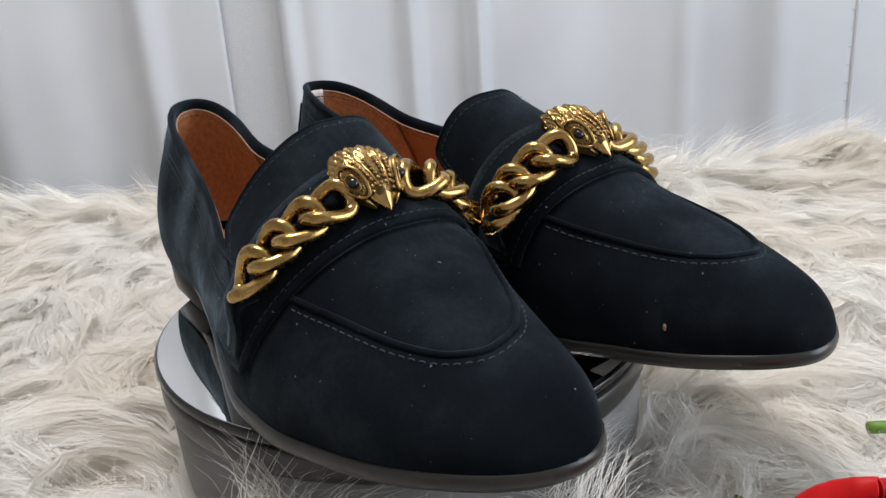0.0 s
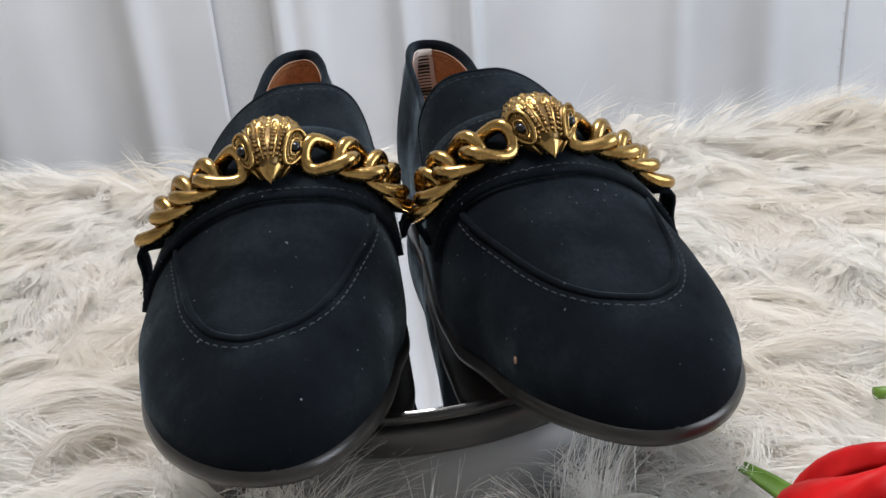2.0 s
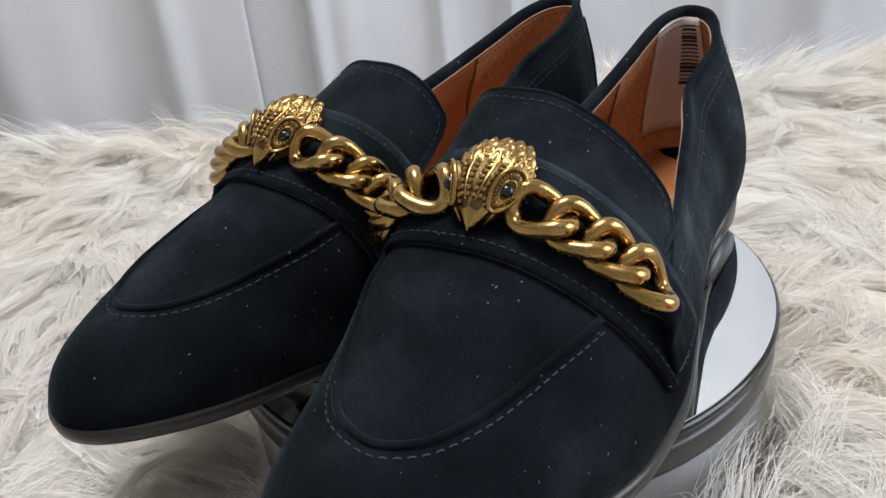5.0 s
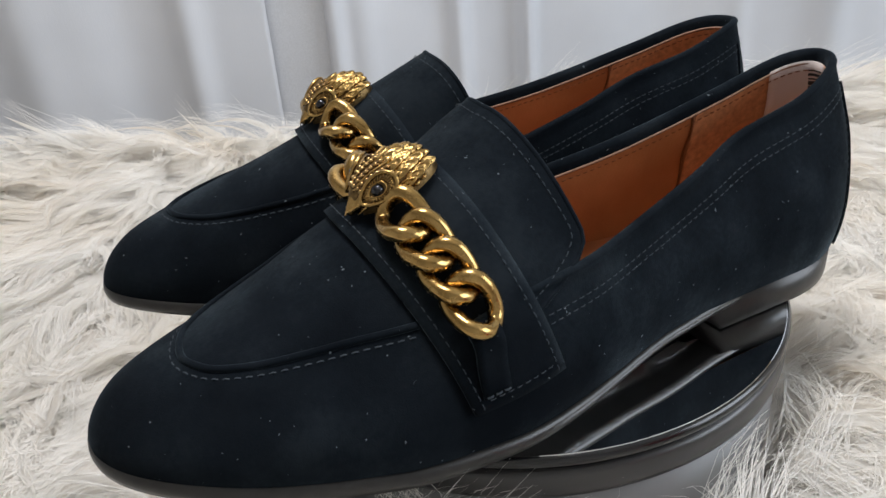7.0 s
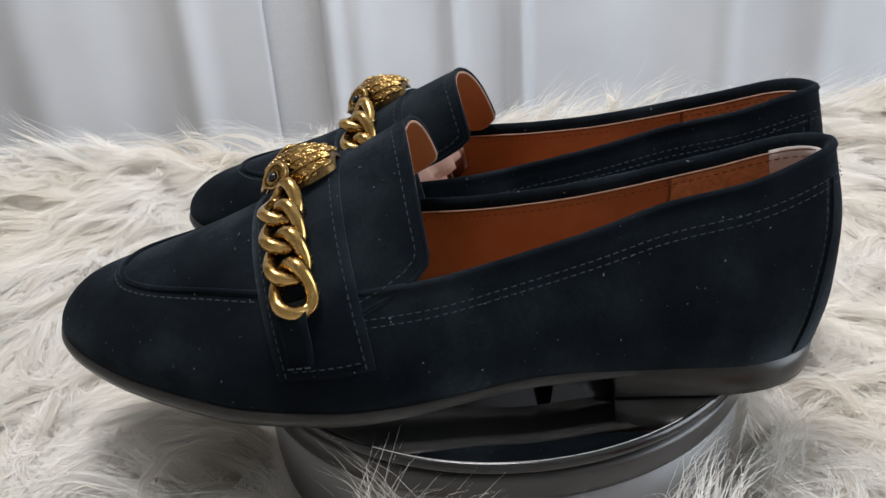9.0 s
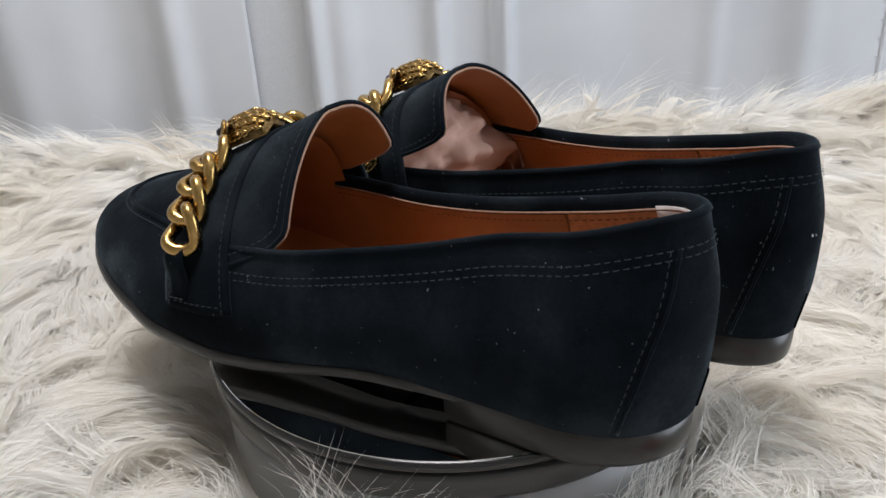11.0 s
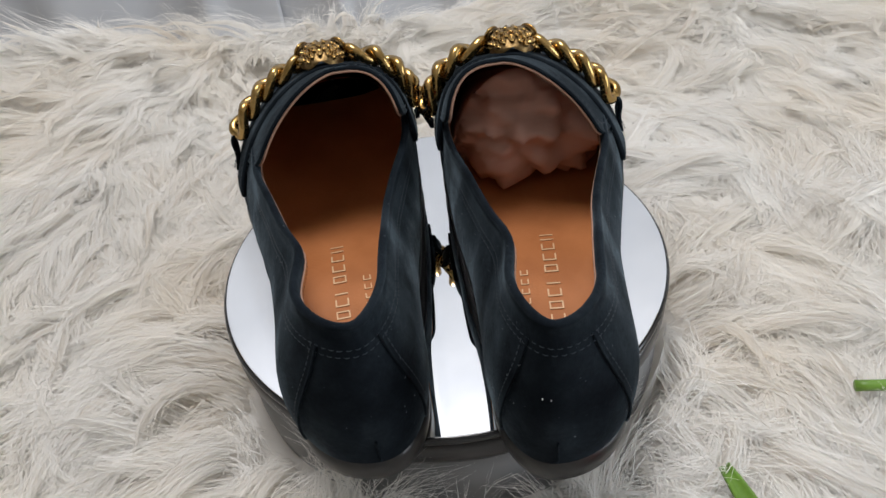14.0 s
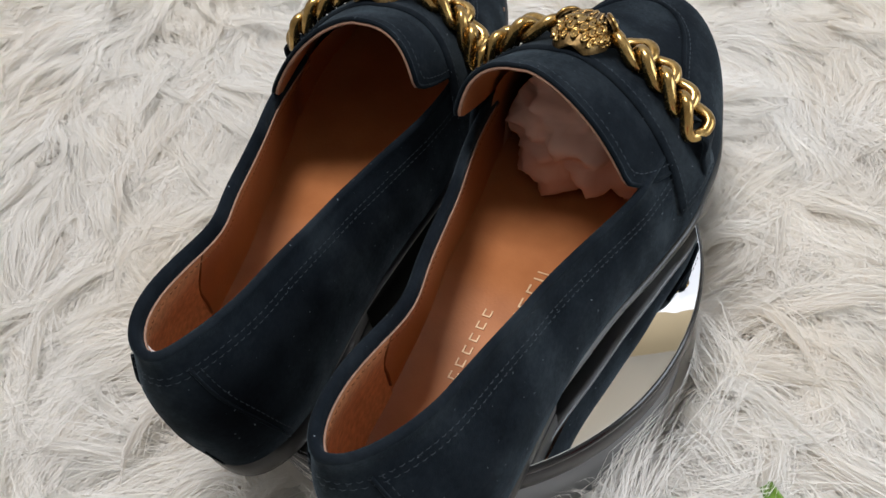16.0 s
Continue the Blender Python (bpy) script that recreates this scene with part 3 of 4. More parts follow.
def lettering(shoe, side):
    """Stamped maker's marks on the insole as plain foil strokes."""
    shapes = []
    z = 0.0148
    stroke = lambda x0, x1, y0, y1: shapes.append(box(x0, x1, y0, y1, z, z + 0.0003))
    for k in range(10):
        x = 0.040 + k * 0.0070
        stroke(x, x + 0.0007, 0.0046, 0.0102)
        if k % 4 != 1:
            stroke(x, x + 0.0042, 0.0046, 0.0052)
            stroke(x, x + 0.0042, 0.0096, 0.0102)
        if k % 3 == 0:
            stroke(x + 0.0036, x + 0.0042, 0.0046, 0.0102)
    for k in range(6):
        x = 0.054 + k * 0.0054
        stroke(x, x + 0.0030, -0.0056, -0.0051)
        stroke(x, x + 0.0005, -0.0056, -0.0024)
        stroke(x, x + 0.0030, -0.0029, -0.0024)
    v, f = join(*shapes)
    v = np.array(v)
    v[:, 2] += FEATHER(v[:, 0]) + 0.0022 - 0.0148
    part("stamped_lettering", flip((v, f), side), FOIL, shoe, "worn pale gold stamped strokes", False)


def chain_link(centre, along, out, twist, long=0.0077, wide=0.0057, wire=0.00235):
    """One twisted curb link: it passes over its neighbour on one side and under it on the other."""
    along = along / np.linalg.norm(along)
    out = out - along * (out @ along)
    out /= np.linalg.norm(out)
    across = np.cross(out, along)
    t = np.linspace(0, 2 * math.pi, 40, endpoint=False)
    x = long * np.sign(np.cos(t)) * np.abs(np.cos(t)) ** 0.92
    path = centre + np.outer(x, along) + np.outer(wide * np.sin(t), across) + np.outer(twist * 0.0025 * np.sin(2 * t), out)
    return tube(path, wire, 14, closed=True)


HEAD_W = curve((-0.0150, 0.0050), (-0.0130, 0.0072), (-0.0090, 0.0091), (-0.0040, 0.0101), (0.0000, 0.0099), (0.0040, 0.0085), (0.0075, 0.0062), (0.0110, 0.0030))
HEAD_TOP = curve((-0.0150, -0.0026), (-0.0130, 0.0006), (-0.0090, 0.0038), (-0.0030, 0.0057), (0.0015, 0.0058), (0.0050, 0.0052), (0.0085, 0.0035), (0.0110, 0.0018))


def head_point(x, e):
    """The skin of the bird's head; e: 0 on the crown, pi/2 low on the side."""
    w, top = float(HEAD_W(x)), float(HEAD_TOP(x))
    c = math.cos(e)
    return np.array([x, w * math.copysign(abs(math.sin(e)) ** 0.85, e), -0.0062 + (top + 0.0062) * math.copysign(abs(c) ** 0.80, c)])


def head_frame(x, e):
    """A point of the head with the directions forward, round and outward there."""
    p = head_point(x, e)
    f = head_point(x + 2e-4, e) - head_point(x - 2e-4, e)
    r = head_point(x, e + 0.01) - head_point(x, e - 0.01)
    f, r = f / np.linalg.norm(f), r / np.linalg.norm(r)
    o = np.cross(f, r)
    o /= np.linalg.norm(o)
    o = o if o @ (p + np.array([0, 0, 0.006])) > 0 else -o
    return p, f, r, o


def bird_head(P, place):
    xs = np.linspace(-0.0150, 0.0110, 40)
    es = np.linspace(-1.57, 1.57, 49)
    g = np.array([[head_point(x, e) for e in es] for x in xs])
    rear, front = g[:1] * [0, 0, 0] + [-0.0153, 0, -0.0030], g[:1] * [0, 0, 0] + [0.0112, 0, -0.0030]
    P("head", place(grid(np.concatenate([rear, g, front]))), DARK_GOLD, "darkened antique gold bird's head")
    # overlapping neck feathers, row behind row
    for row, (x, count, spread, long) in enumerate(((-0.0032, 8, 0.36, 0.0036), (-0.0066, 7, 0.40, 0.0036), (-0.0096, 6, 0.44, 0.0034), (-0.0124, 5, 0.50, 0.0030))):
        for k in range(count):
            e = (k - (count - 1) / 2) * spread
            p, f, r, o = head_frame(x, e)
            half = 0.46 * spread * float(HEAD_W(x))
            u = np.linspace(0, 2 * math.pi, 14, endpoint=False)
            tip = 1 - 0.28 * np.cos(u)
            rings = []
            for q, h in ((1.0, -0.0006), (0.96, 0.0005), (0.74, 0.0009), (0.58, 0.0004), (0.30, 0.0003), (0.12, 0.0008), (0.02, 0.0008)):
                rings.append(p - np.outer(long * q * np.cos(u), f) + np.outer(half * q * np.sin(u) * tip, r) + (h + 0.0007 * q * np.cos(u))[:, None] * o)
            P("feather", place(grid(np.array(rings), loop_v=True)), GOLD)
    # three bands of stones over the brow, with ridges between them
    for band in (-0.50, 0.0, 0.50):
        for k in range(7):
            x = 0.0084 - 0.00165 * k
            for jit in (-0.105, 0.105):
                p, f, r, o = head_frame(x - 0.0004 * abs(band), (band + jit) * (1.0 + 0.030 * k))
                c = p + o * 0.00035
                P("stone", place(ball(c, 0.00088, 0.00088, 0.00088, 8, 6)), AMBER)
    for e in (-0.78, -0.25, 0.25, 0.78):
        pts = []
        for x in np.linspace(0.0096, -0.0040, 22):
            p, f, r, o = head_frame(x, e * (1.0 + 0.10 * (0.0096 - x) / 0.0136))
            pts.append(p + o * 0.0001)
        heavy = 0.00080 if abs(e) > 0.5 else 0.00048
        P("brow_ridge", place(tube(np.array(pts), heavy, 7)), GOLD)
    for s in (1, -1):
        p, o = np.array([0.0040, s * 0.0074, 0.0016]), np.array([0.50, s * 0.74, 0.45])
        f = np.array([0.78, -s * 0.40, -0.34])
        f = f - o * (f @ o)
        f /= np.linalg.norm(f)
        r = np.cross(f, o) * s
        r = r if r[2] > 0 else -r
        t = np.linspace(0, 2 * math.pi, 48, endpoint=False)
        def almond(size, rise):
            return p + o * rise + np.outer(size * 1.30 * np.cos(t), f) + np.outer(size * 0.80 * np.sin(t) * (1 - 0.22 * np.cos(t)), r)
        P("eye_socket", place(grid(np.stack([almond(0.0050, -0.0006), almond(0.0050, 0.0009), almond(0.0030, 0.0014), almond(0.0003, 0.0014)]), loop_v=True)), DARK_GOLD)
        P("eye_ring", place(tube(almond(0.0050, 0.0011), 0.00070, 8, closed=True)), GOLD)
        P("inner_eye_ring", place(tube(almond(0.0024, 0.0016), 0.00035, 7, closed=True)), GOLD)
        spokes = []
        for k in range(30):
            w = 2 * math.pi * k / 30
            way = f * 1.30 * math.cos(w) + r * 0.80 * math.sin(w) * (1 - 0.22 * math.cos(w))
            spokes.append(tube(np.array([p + o * 0.0016 + way * 0.0026, p + o * 0.0012 + way * 0.0046]), 0.00021, 5))
        P("eye_lash_fan", place(join(*spokes)), GOLD)
        P("eye", place(ball(p + o * 0.0014, 0.0020, 0.0020, 0.0020, 18, 12)), JET, "black bead eye")
        # fine rope of cheek feathers below and behind the eye
        for k in range(6):
            q, cf, cr, co = head_frame(0.0052 - 0.0027 * k, s * (1.50 - 0.02 * k))
            P("cheek_feather", place(tube(np.array([q + co * 0.0003 + cf * 0.0012, q + co * 0.0008, q + co * 0.0004 - cf * 0.0014 - cr * s * 0.0006]), [0.0004, 0.0007, 0.0003], 6)), GOLD)
    # beak: two smooth facets meeting in a keel, hooked down
    bk = []
    for q in np.linspace(0, 1, 14):
        half = 0.0068 * (1 - q) ** 0.72 + 0.00012
        top = 0.0034 - 0.0070 * q ** 1.25
        keel = 0.0009 * (1 - q)
        low = -0.0046 - 0.0006 * q
        x = 0.0072 + 0.0082 * q
        side_z = top - 0.0030 * (1 - q) - 0.0004
        bk.append([(x + keel, 0.0, top + keel), (x, half * 0.50, (top + side_z) / 2 + keel * 0.5), (x - 0.0008, half, side_z), (x - 0.0010, half * 0.85, (side_z + low) / 2), (x - 0.0012, half * 0.45, low),
                   (x - 0.0012, -half * 0.45, low), (x - 0.0010, -half * 0.85, (side_z + low) / 2), (x - 0.0008, -half, side_z), (x, -half * 0.50, (top + side_z) / 2 + keel * 0.5)])
    P("beak", place(grid(np.array(bk)[:, ::-1], loop_v=True)), GOLD, "smooth gold beak")
    for s in (1, -1):
        P("beak_line", place(tube(np.array([(0.0074, s * 0.0064, -0.0004), (0.0096, s * 0.0056, -0.0026), (0.0124, s * 0.0034, -0.0044)]), [0.0005, 0.0007, 0.0003], 6)), GOLD)


def ornament(shoe, side):
    root = empty("chain_trim")
    root.parent = shoe
    root["label"] = "antique gold curb chain with a bird's head"
    P = lambda name, shape, mat, label="", smooth_=True: part(name, flip(shape, side), mat, root, label, smooth_)
    mid = lambda phi: (STRAP_FRONT(phi) + STRAP_REAR(phi)) / 2 + 0.002
    # links
    for s in (1, -1):
        phis = np.linspace(math.pi / 2 - 0.10, 0.62, 240)
        phis = phis if s > 0 else math.pi - phis
        path, nn = surface_path(mid(phis), phis, 0.0066 - 0.0018 * np.exp(-np.linspace(0, 4, 240)))
        d = np.r_[0, np.cumsum(np.linalg.norm(np.diff(path, axis=0), axis=1))]
        for i in range(4):
            j = min(int(np.argmin(np.abs(d - (0.0112 + 0.0105 * i)))), 235)
            P("chain_link", chain_link(path[j], path[j + 3] - path[j - 3], nn[j], -s), GOLD)
        end = phis[j]
        tab_x = np.linspace(float(mid(end)) - 0.0042, float(mid(end)) + 0.0042, 5)
        tp = np.linspace(end - s * 0.05, end - s * 0.42, 11)
        tp = np.clip(tp, STRAP_PHI + 0.06, math.pi - STRAP_PHI - 0.06)
        lift = np.array([0.0034, 0.0066, 0.0084, 0.0086, 0.0074, 0.0056, 0.0044, 0.0038, 0.0033, 0.0030, 0.0027])
        tg, tgn = surface_path(tab_x[:, None] + 0 * tp, 0 * tab_x[:, None] + tp, 0.0)
        tg = tg + tgn * lift[None, :, None]
        P("chain_tab", slab(tg[::-1] if s < 0 else tg, 0.0016), SUEDE, "narrow black suede loop")
        bar_x = np.linspace(tab_x[0], tab_x[-1], 12)
        bar, bn = surface_path(bar_x, np.full(12, tp[-1] + s * 0.012), 0.0036)
        P("tab_stitching", stitches(bar, bn, 0.0020, 0.0007, 0.0006, 0.0005), THREAD)
    # the head lies along the slope of the instep, beak down
    lay = Matrix.Translation((0.1690, -0.0010, 0.0756)) @ Matrix.Rotation(radians(23), 4, "Y") @ Matrix.Diagonal((0.98, 0.95, 0.83, 1))
    bird_head(P, lambda shape: (np.array([lay @ Vector(v) for v in shape[0]]), shape[1]))


def sticker(shoe, side):
    g = []
    for u in np.linspace(-0.52, 0.17, 12):
        s, th = (1 if u >= 0 else -1), abs(u) * 1.9
        col = []
        for v in np.linspace(0.22, 0.97, 12):
            x = HEEL_C - HEEL_R * math.cos(th)
            p = np.array(wall_point(x, th, s, v))
            col.append(p + np.array([math.cos(th), -s * math.sin(th), 0]) * 0.0042)
        g.append(col)
    g = np.array(g)
    st = part("price_sticker", flip(slab(g[::-1], 0.0002), side), STICKER, shoe, "pale price sticker with a barcode")
    n = normals_of(g)
    n = n * (1 if n[5, 5] @ np.array([1, 0, 0]) > 0 else -1)
    rnd = random.Random(4)
    for k in range(16):
        v = 0.8 + k * 0.38
        i, fr = int(v), v - int(v)
        row = (g + n * 0.0004)[:, 11 - i - 1] * fr + (g + n * 0.0004)[:, 11 - i] * (1 - fr)
        w = rnd.choice((0.0003, 0.0005, 0.0008))
        a = row[6:11]
        part("barcode_bar", flip(grid(np.stack([a + [0, 0, w], a - [0, 0, w]])), side), INK, st, smooth=False)


def stuffing(shoe, side):
    us, vs = np.linspace(0, 2 * math.pi, 80, endpoint=False), np.linspace(0.02, math.pi - 0.02, 50)
    g = np.zeros((80, 50, 3))
    for i, u in enumerate(us):
        for j, v in enumerate(vs):
            d = Vector((math.sin(v) * math.cos(u), math.sin(v) * math.sin(u), math.cos(v)))
            r = 1.02 + 0.26 * (abs(noise.noise(d * 2.1 + Vector((3, 1, 7)))) * 2 - 0.5) + 0.22 * (abs(noise.noise(d * 4.2 + Vector((1, 5, 2)))) - 0.25) + 0.11 * (abs(noise.noise(d * 9)) - 0.2)
            x, y, z = 0.176 + 0.036 * d.x * r, 0.004 + 0.040 * d.y * r, 0.038 + 0.034 * d.z * r
            w = 0.90 * float(half_width(x, y))
            y = max(-w, min(w, y))
            top = FEATHER(x) + (CREST(x) - FEATHER(x)) * (1 - min(abs(y) / w, 0.99) ** 2) ** 0.5 - 0.0055
            g[i, j] = (x, y, max(min(z, top), FEATHER(x) + 0.004))
    part("paper_stuffing", flip(grid(g[:, ::-1], loop_u=True), side), PAPER, shoe, "crumpled pinkish tissue paper in the toe")


def loafer(side, label):
    DENT[1], DENT[-1] = (0.0045, 0.0) if side > 0 else (0.0, 0.004)
    shoe = tagged(empty("loafer"), label, "shoe", "pair of loafers")
    upper_parts(shoe, side)
    sole_parts(shoe, side)
    lettering(shoe, side)
    ornament(shoe, side)
    return shoe


# ---- fur throw, flower ----
def ground_fur(x, y):
    return -0.050 + 0.005 * noise.noise(Vector((x * 7, y * 7, 2.0))) + 0.003 * noise.noise(Vector((x * 19, y * 19, 5.0)))


def fur_throw():
    xs, ys = np.linspace(-0.75, 0.85, 110), np.linspace(0, 1, 60)
    p = np.array([[(x, -0.30 + (0.645 - 0.07 * x) * y, ground_fur(x, -0.30 + 0.64 * y) - 0.004) for x in xs] for y in ys])
    throw = tagged(part("fur_throw", grid(p.transpose(1, 0, 2)), FUR), "shaggy cream white fur throw covering the table", "fur throw")
    rng = np.random.default_rng(7)
    tufts = 7600
    cx = rng.uniform(-0.50, 0.60, tufts * 3)
    cy = -0.20 + 0.57 * rng.uniform(0, 1, tufts * 3) ** 1.05
    keep = (np.hypot(cx, cy) > 0.1005) & (cy < 0.345 - 0.07 * cx) & (np.abs(cx - 0.05) < 0.26 + 0.62 * (cy + 0.25))
    cx, cy = cx[keep][:tufts], cy[keep][:tufts]
    # upright wisps that lean on the drum
    wisps, tall_n = 46, 19
    ring = np.radians(rng.uniform(-165, -15, wisps))
    ring_r = rng.uniform(0.112, 0.126, wisps)
    ring[:14], ring_r[:14] = np.radians(rng.normal(-114, 3.2, 14)), rng.uniform(0.117, 0.128, 14)
    ring[14:tall_n], ring_r[14:tall_n] = np.radians(rng.normal(-93, 2.5, 5)), rng.uniform(0.124, 0.132, 5)
    cx, cy = np.r_[ring_r * np.cos(ring), cx], np.r_[ring_r * np.sin(ring), cy]
    n = len(cx)
    flow = np.array([noise.noise(Vector((a * 5.0, b * 5.0, 0.3))) for a, b in zip(cx, cy)])
    flow2 = np.array([noise.noise(Vector((a * 15.0, b * 15.0, 4.3))) for a, b in zip(cx, cy)])
    swell = np.array([noise.noise(Vector((a * 22.0, b * 22.0, 9.1))) for a, b in zip(cx, cy)])
    base = np.array([ground_fur(a, b) for a, b in zip(cx, cy)])
    rad = np.hypot(cx, cy)
    head = -math.pi / 2 + 0.8 * np.sign(cx) * np.minimum(np.abs(cx) * 4, 1) + 1.9 * flow + 0.8 * flow2 + rng.normal(0, 0.34, n)
    near = np.exp(-((rad - 0.10) / 0.035) ** 2)
    outward = np.arctan2(cy, cx)
    dx, dy = np.cos(head) * (1 - near) + np.cos(outward) * near, np.sin(head) * (1 - near) + np.sin(outward) * near
    head = np.arctan2(dy, dx)
    head[:wisps] += rng.normal(2.2, 0.8, wisps)
    per = 32
    m = n * per
    rep = lambda q: np.repeat(q, per)
    long_n = rng.uniform(0.045, 0.086, n)
    length = rep(long_n) * rng.uniform(0.72, 1.06, m)
    far = smooth(0.23, 0.35, cy + 0.07 * cx)
    rise = np.clip(rng.normal(0.64, 0.22, n) + 0.28 * swell, 0.12, 1.50) + 0.70 * far * rng.uniform(0, 1.2, n) + 0.75 * near * (cy < 0.02)
    rise[:wisps] += rng.uniform(0.3, 0.75, wisps)
    lift = rep(rise) + rng.normal(0, 0.07, m)
    bend_n = 1.60 + 0.30 * rng.normal(0, 1, n) - 0.55 * far
    bend_n[:tall_n] = rng.uniform(0.35, 0.95, tall_n)
    bend = rep(bend_n)
    tall = np.arange(m) < tall_n * per
    length = np.where(tall, rng.uniform(0.036, 0.072, m) * np.where(np.arange(m) < 14 * per, 1.0, 0.72), length)
    lift = np.where(tall, rng.normal(1.45, 0.16, m), lift)
    # each lock waves from side to side along its length
    sway_n, beat_n = rng.normal(0, 0.34, n), rng.uniform(0, 6.28, n)
    curl_n, curl_m = rng.normal(0, 0.62, n), rng.normal(0, 0.22, m)
    a0 = rep(head) + rng.normal(0, 0.08, m)
    stray = rng.uniform(0, 1, m) < 0.10
    a0 = a0 + stray * rng.normal(0, 0.8, m)
    spread_n = rng.uniform(0.0036, 0.0070, n)
    spread = rep(spread_n)
    ox, oy = rng.normal(0, 1, m) * spread, rng.normal(0, 1, m) * spread
    segs = 5
    gather = (0.10, 0.14, 0.16, 0.13, 0.09)

    def trace(x, y, z, ox, oy, hold, az0, curl, sway, beat, lift, bend, length):
        """The line of each strand from root to tip, kept off the drum and the ground."""
        k = np.where(np.hypot(x, y) < 0.0995, 0.0995 / np.maximum(np.hypot(x, y), 1e-6), 1)
        pts = np.zeros((len(x), segs + 1, 3))
        pts[:, 0] = np.stack([x * k, y * k, z], 1)
        for s in range(1, segs + 1):
            q = s / segs
            el = lift * (1 - bend * q)
            az = az0 + curl * q + sway * np.sin(beat + 5.0 * q)
            move = np.stack([np.cos(el) * np.cos(az), np.cos(el) * np.sin(az), np.sin(el)], 1) * (length / segs)[:, None]
            pts[:, s] = pts[:, s - 1] + move - np.stack([ox, oy, 0 * ox], 1) * (gather[s - 1] * hold)[:, None]
            r = np.hypot(pts[:, s, 0], pts[:, s, 1])
            push = np.where(r < 0.101, 0.101 / np.maximum(r, 1e-6), 1)
            pts[:, s, 0] *= push
            pts[:, s, 1] *= push
            pts[:, s, 2] = np.maximum(pts[:, s, 2], z - 0.002)
        return pts

    pts = trace(rep(cx) + ox, rep(cy) + oy, rep(base) - 0.003, ox, oy, 1 - stray, a0, rep(curl_n) + curl_m, rep(sway_n), rep(beat_n), lift, bend, length)
    tang = np.gradient(pts, axis=1)
    ref = rng.normal(0, 1, (m, 1, 3)) * [0.30, 0.30, 0.1] + [0, 0, 0.95]
    wide = np.cross(tang, ref)
    wide /= np.maximum(np.linalg.norm(wide, axis=2, keepdims=True), 1e-9)
    w = (rng.uniform(0.00007, 0.00018, m) * (1 - 0.4 * stray))[:, None] * np.array([1.0, 1.0, 0.95, 0.8, 0.5, 0.08])[None, :]
    left, right = pts - wide * w[..., None], pts + wide * w[..., None]
    verts = np.stack([left, right], 2).reshape(-1, 3)
    first = (np.arange(m) * (segs + 1) * 2)[:, None] + np.arange(segs)[None, :] * 2
    quads = np.stack([first, first + 1, first + 3, first + 2], -1).reshape(-1, 4)
    # the dense silky body of each lock: a rounded, tapering sheet of hair
    body = np.arange(wisps, n)
    zero = np.zeros(len(body))
    mid = trace(cx[body], cy[body], base[body] - 0.004, zero, zero, zero, head[body], curl_n[body], sway_n[body], beat_n[body], rise[body] * 0.90, bend_n[body], long_n[body] * 0.86)
    tang = np.gradient(mid, axis=1)
    wide = np.cross(tang, np.array([0, 0, 1.0]) + rng.normal(0, 0.25, (len(body), 1, 3)))
    wide /= np.maximum(np.linalg.norm(wide, axis=2, keepdims=True), 1e-9)
    over = np.cross(wide, tang)
    over /= np.maximum(np.linalg.norm(over, axis=2, keepdims=True), 1e-9)
    half = spread_n[body][:, None] * np.array([0.95, 0.88, 0.72, 0.52, 0.28, 0.02])[None, :]
    us = np.linspace(-1, 1, 7)
    ridge = rng.normal(0, 0.10, (len(body), 1, 7))
    sheet = mid[:, :, None] + wide[:, :, None] * (half[..., None] * us)[..., None] + over[:, :, None] * (half[..., None] * (0.45 * (1 - us ** 2) + ridge))[..., None]
    r = np.hypot(sheet[..., 0], sheet[..., 1])
    push = np.where(r < 0.101, 0.101 / np.maximum(r, 1e-6), 1)
    sheet[..., 0] *= push
    sheet[..., 1] *= push
    start = len(verts) + (np.arange(len(body)) * (segs + 1) * 7)[:, None, None] + np.arange(segs)[None, :, None] * 7 + np.arange(6)[None, None, :]
    strand_loops = quads.size
    quads = np.vstack([quads, np.stack([start, start + 1, start + 8, start + 7], -1).reshape(-1, 4)])
    verts = np.vstack([verts, sheet.reshape(-1, 3)])
    # hair coordinates: across the lock and along it
    su = np.broadcast_to((np.arange(len(body)) * 3.7)[:, None, None] + us * 0.5, (len(body), segs + 1, 7)).reshape(-1)
    sv = np.broadcast_to(np.linspace(0, 1, segs + 1)[None, :, None], (len(body), segs + 1, 7)).reshape(-1)
    vert_uv = np.zeros((len(verts), 2))
    vert_uv[-len(su):] = np.stack([su, sv], 1)
    me = bpy.data.meshes.new("fur_pile")
    me.vertices.add(len(verts))
    me.vertices.foreach_set("co", verts.ravel())
    me.loops.add(quads.size)
    me.loops.foreach_set("vertex_index", quads.ravel().astype(np.int32))
    me.polygons.add(len(quads))
    me.polygons.foreach_set("loop_start", np.arange(0, quads.size, 4, dtype=np.int32))
    me.polygons.foreach_set("use_smooth", np.ones(len(quads), bool))
    uv = me.uv_layers.new(name="hair")
    uv.data.foreach_set("uv", vert_uv[quads.ravel()].ravel())
    index = np.zeros(len(quads), np.int32)
    index[strand_loops // 4:] = 1
    me.update(calc_edges=True)
    me.materials.append(FUR)
    me.materials.append(FUR_LOCK)
    me.polygons.foreach_set("material_index", index)
    hair = new("fur_pile", me)
    hair.parent = throw
    tagged(hair, "long tangled cream fur strands", kind="stuff")


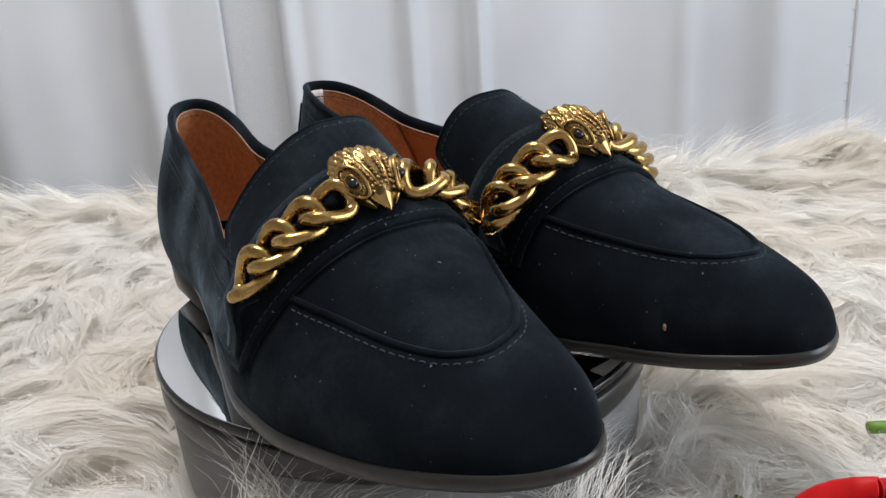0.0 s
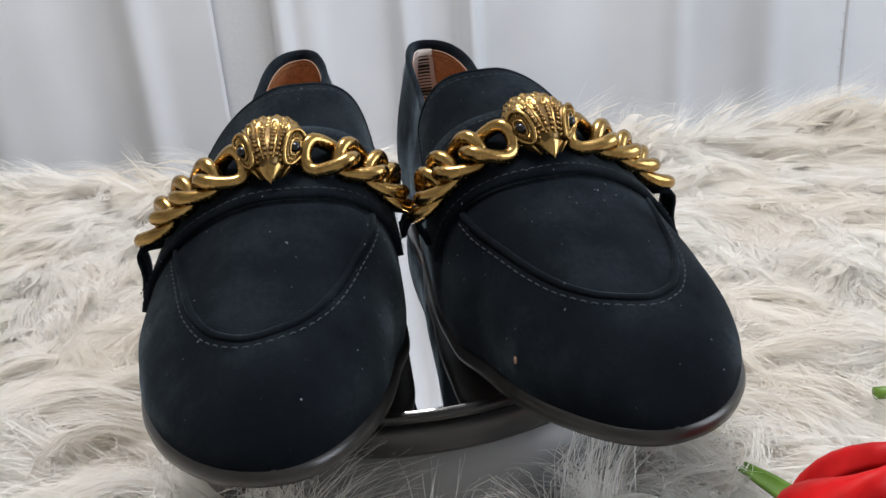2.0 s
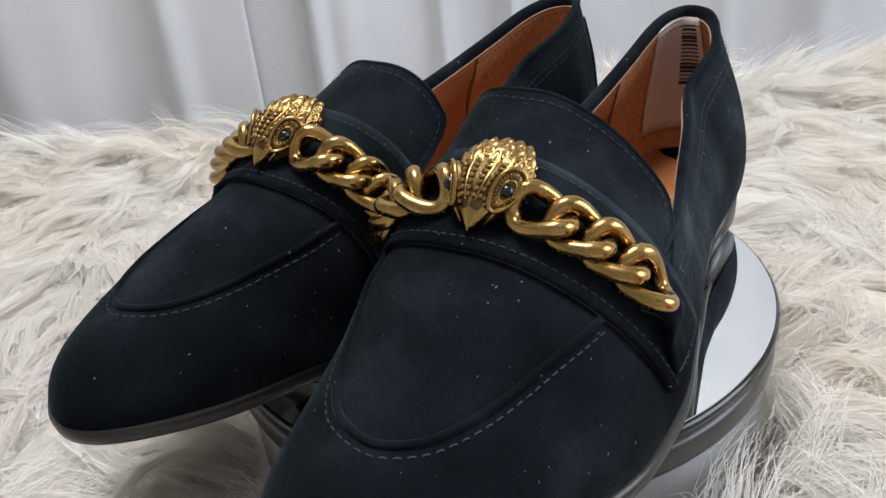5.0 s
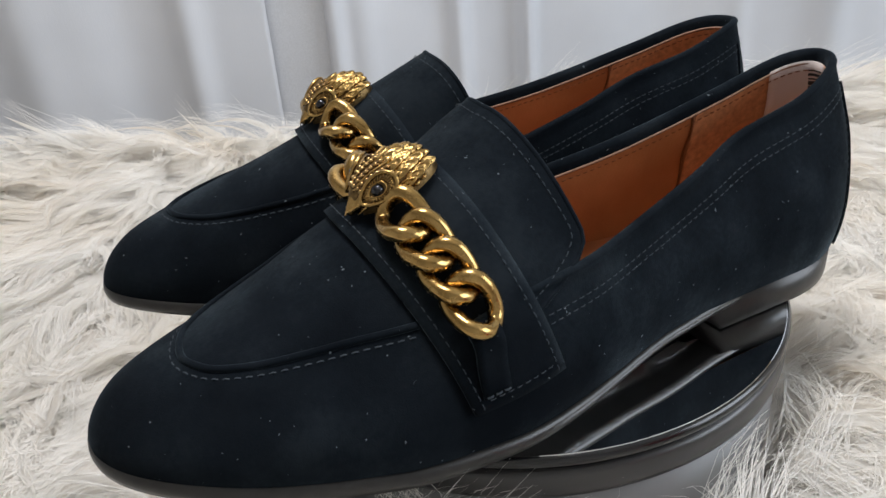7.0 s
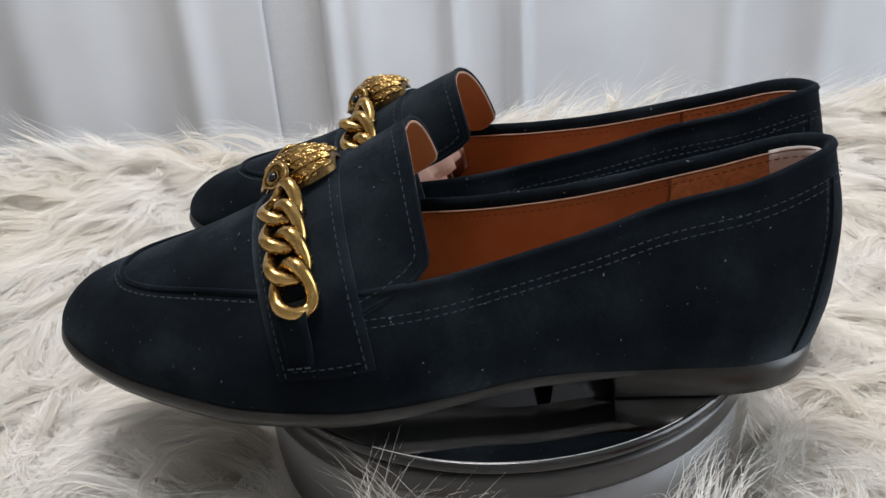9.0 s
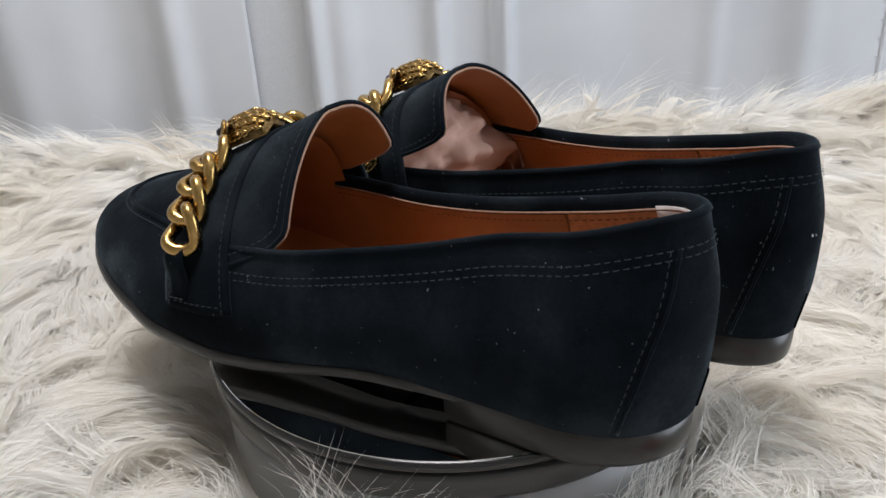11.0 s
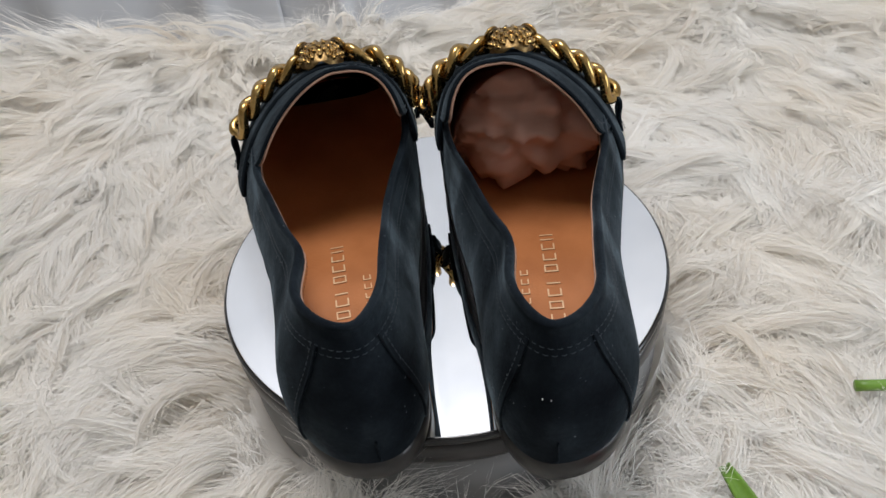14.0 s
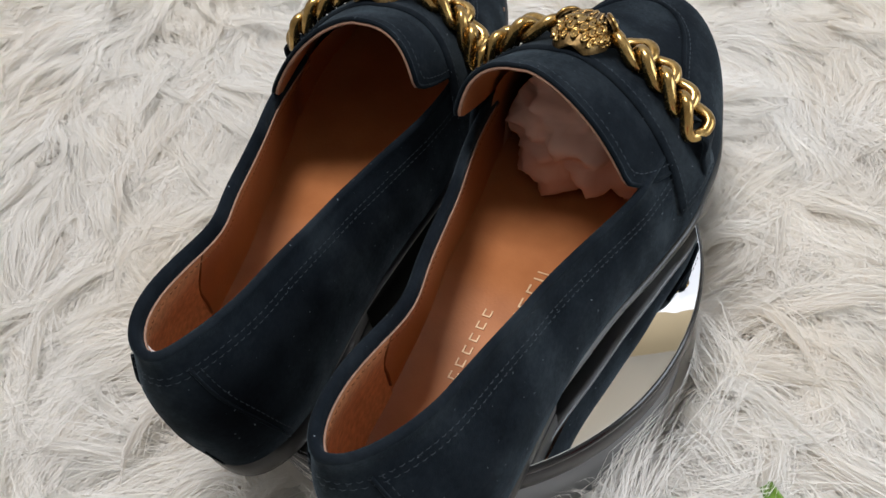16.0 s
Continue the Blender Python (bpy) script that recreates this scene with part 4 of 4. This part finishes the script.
def table():
    ob = tagged(empty("table"), "pale table hidden beneath the fur throw", "table")
    ob.location = (0, 0, -0.80)
    part("tabletop", box(-0.80, 0.90, -0.32, 0.28, 0.71, 0.738), WOOD, ob, smooth=False)
    for x in (-0.72, 0.82):
        for y in (-0.26, 0.22):
            part("leg", box(x - 0.025, x + 0.025, y - 0.025, y + 0.025, 0.0, 0.71), WOOD, ob, smooth=False)


def tulip():
    fl = tagged(empty("tulip"), "red tulip with green stem and leaf lying on the fur", "flower")
    fl.location = (0.098, -0.172, -0.006)
    rnd = random.Random(3)
    for k in range(6):
        ang = k * math.pi / 3 + rnd.uniform(-0.15, 0.15)
        g = []
        for u in np.linspace(0, 1, 12):
            r = 0.0215 * math.sin(math.pi * (0.12 + 0.80 * u)) ** 0.8 * (1.08 if k % 2 else 0.92)
            wid = 0.66 * math.sin(math.pi * min(0.10 + 0.86 * u, 1.0)) ** 0.7
            g.append([((r + 0.0012 * math.cos(3 * w)) * math.cos(ang + wid * w), (r + 0.0012 * math.cos(3 * w)) * math.sin(ang + wid * w), -0.020 + 0.049 * u - 0.004 * w * w * u) for w in np.linspace(-1, 1, 11)])
        pet = slab(np.array(g), 0.0007)
        tilt = Matrix.Rotation(radians(14), 4, "Y") @ Matrix.Rotation(radians(12), 4, "X")
        part("petal", (np.array([tilt @ Vector(v) for v in pet[0]]), pet[1]), PETAL, fl)
    stem = np.array([(-0.004, 0.0, -0.019), (0.006, -0.004, -0.026), (0.030, -0.010, -0.031), (0.080, -0.018, -0.032)])
    part("stem", tube(resample(stem, 20), 0.0026, 10), LEAF, fl)
    g = []
    for u in np.linspace(0, 1, 16):
        c = Vector((0.003 + 0.005 * u, 0.072 - 0.062 * u, -0.029 + 0.012 * u + 0.004 * math.sin(u * 2.6)))
        w = 0.0031 * math.sin(math.pi * (0.10 + 0.86 * u)) ** 0.8
        g.append([(c.x + w * q, c.y + w * q * 0.55, c.z + 0.0016 * q * q) for q in np.linspace(-1, 1, 7)])
    part("leaf", slab(np.array(g), 0.0014), LEAF, fl)


def cut_stem():
    st = tagged(empty("flower_stem"), "cut green flower stem lying on the fur", "stem")
    st.location = (0.1655, -0.068, -0.0357)
    part("stalk", tube(resample(np.array([(0, 0, 0), (0.03, -0.004, 0.001), (0.07, -0.012, -0.003)]), 16), 0.0024, 10), LEAF, st)


room()
curtain()
table()
plate = turntable()


def lint(shoe, spots):
    """Small pale flecks caught on the suede."""
    for k, (x, y, z, size) in enumerate(spots):
        part("lint_fleck", ball((x, y, z), size * 0.5, size * 0.35, size, 7, 5), RAW_EDGE if size > 0.001 else WALL, shoe)


left_shoe = loafer(1, "black suede loafer with gold chain and price sticker")
sticker(left_shoe, 1)
right_shoe = loafer(-1, "black suede loafer with gold chain, stuffed with paper")
stuffing(right_shoe, -1)
lint(left_shoe, [tuple(dome(0.2242, 2.86) + (0.0002, -0.0003, 0.0002)) + (0.0013,)])
lint(right_shoe, [(-0.0112, 0.0020, 0.0500, 0.0006), (-0.0112, 0.0046, 0.0508, 0.0005), (-0.0110, 0.0006, 0.0515, 0.0004)])
tulip()
cut_stem()
fur_throw()

LEFT_AT, RIGHT_AT = pose(-0.0325, 0.1053, 0.0004, 0, 0, -52.45), pose(-0.0881, 0.0808, 0.0004, 0, 0, -61.50)


def motions():
    times = [0.5 * k for k in range(33)]
    turn = lambda t: pose(0, 0, 0, 0, 0, table_turn(t))
    walk(left_shoe, [(t, turn(t) @ LEFT_AT) for t in times])
    walk(right_shoe, [(t, turn(t) @ RIGHT_AT) for t in times])
    walk(plate, [(t, turn(t)) for t in times])


motions()
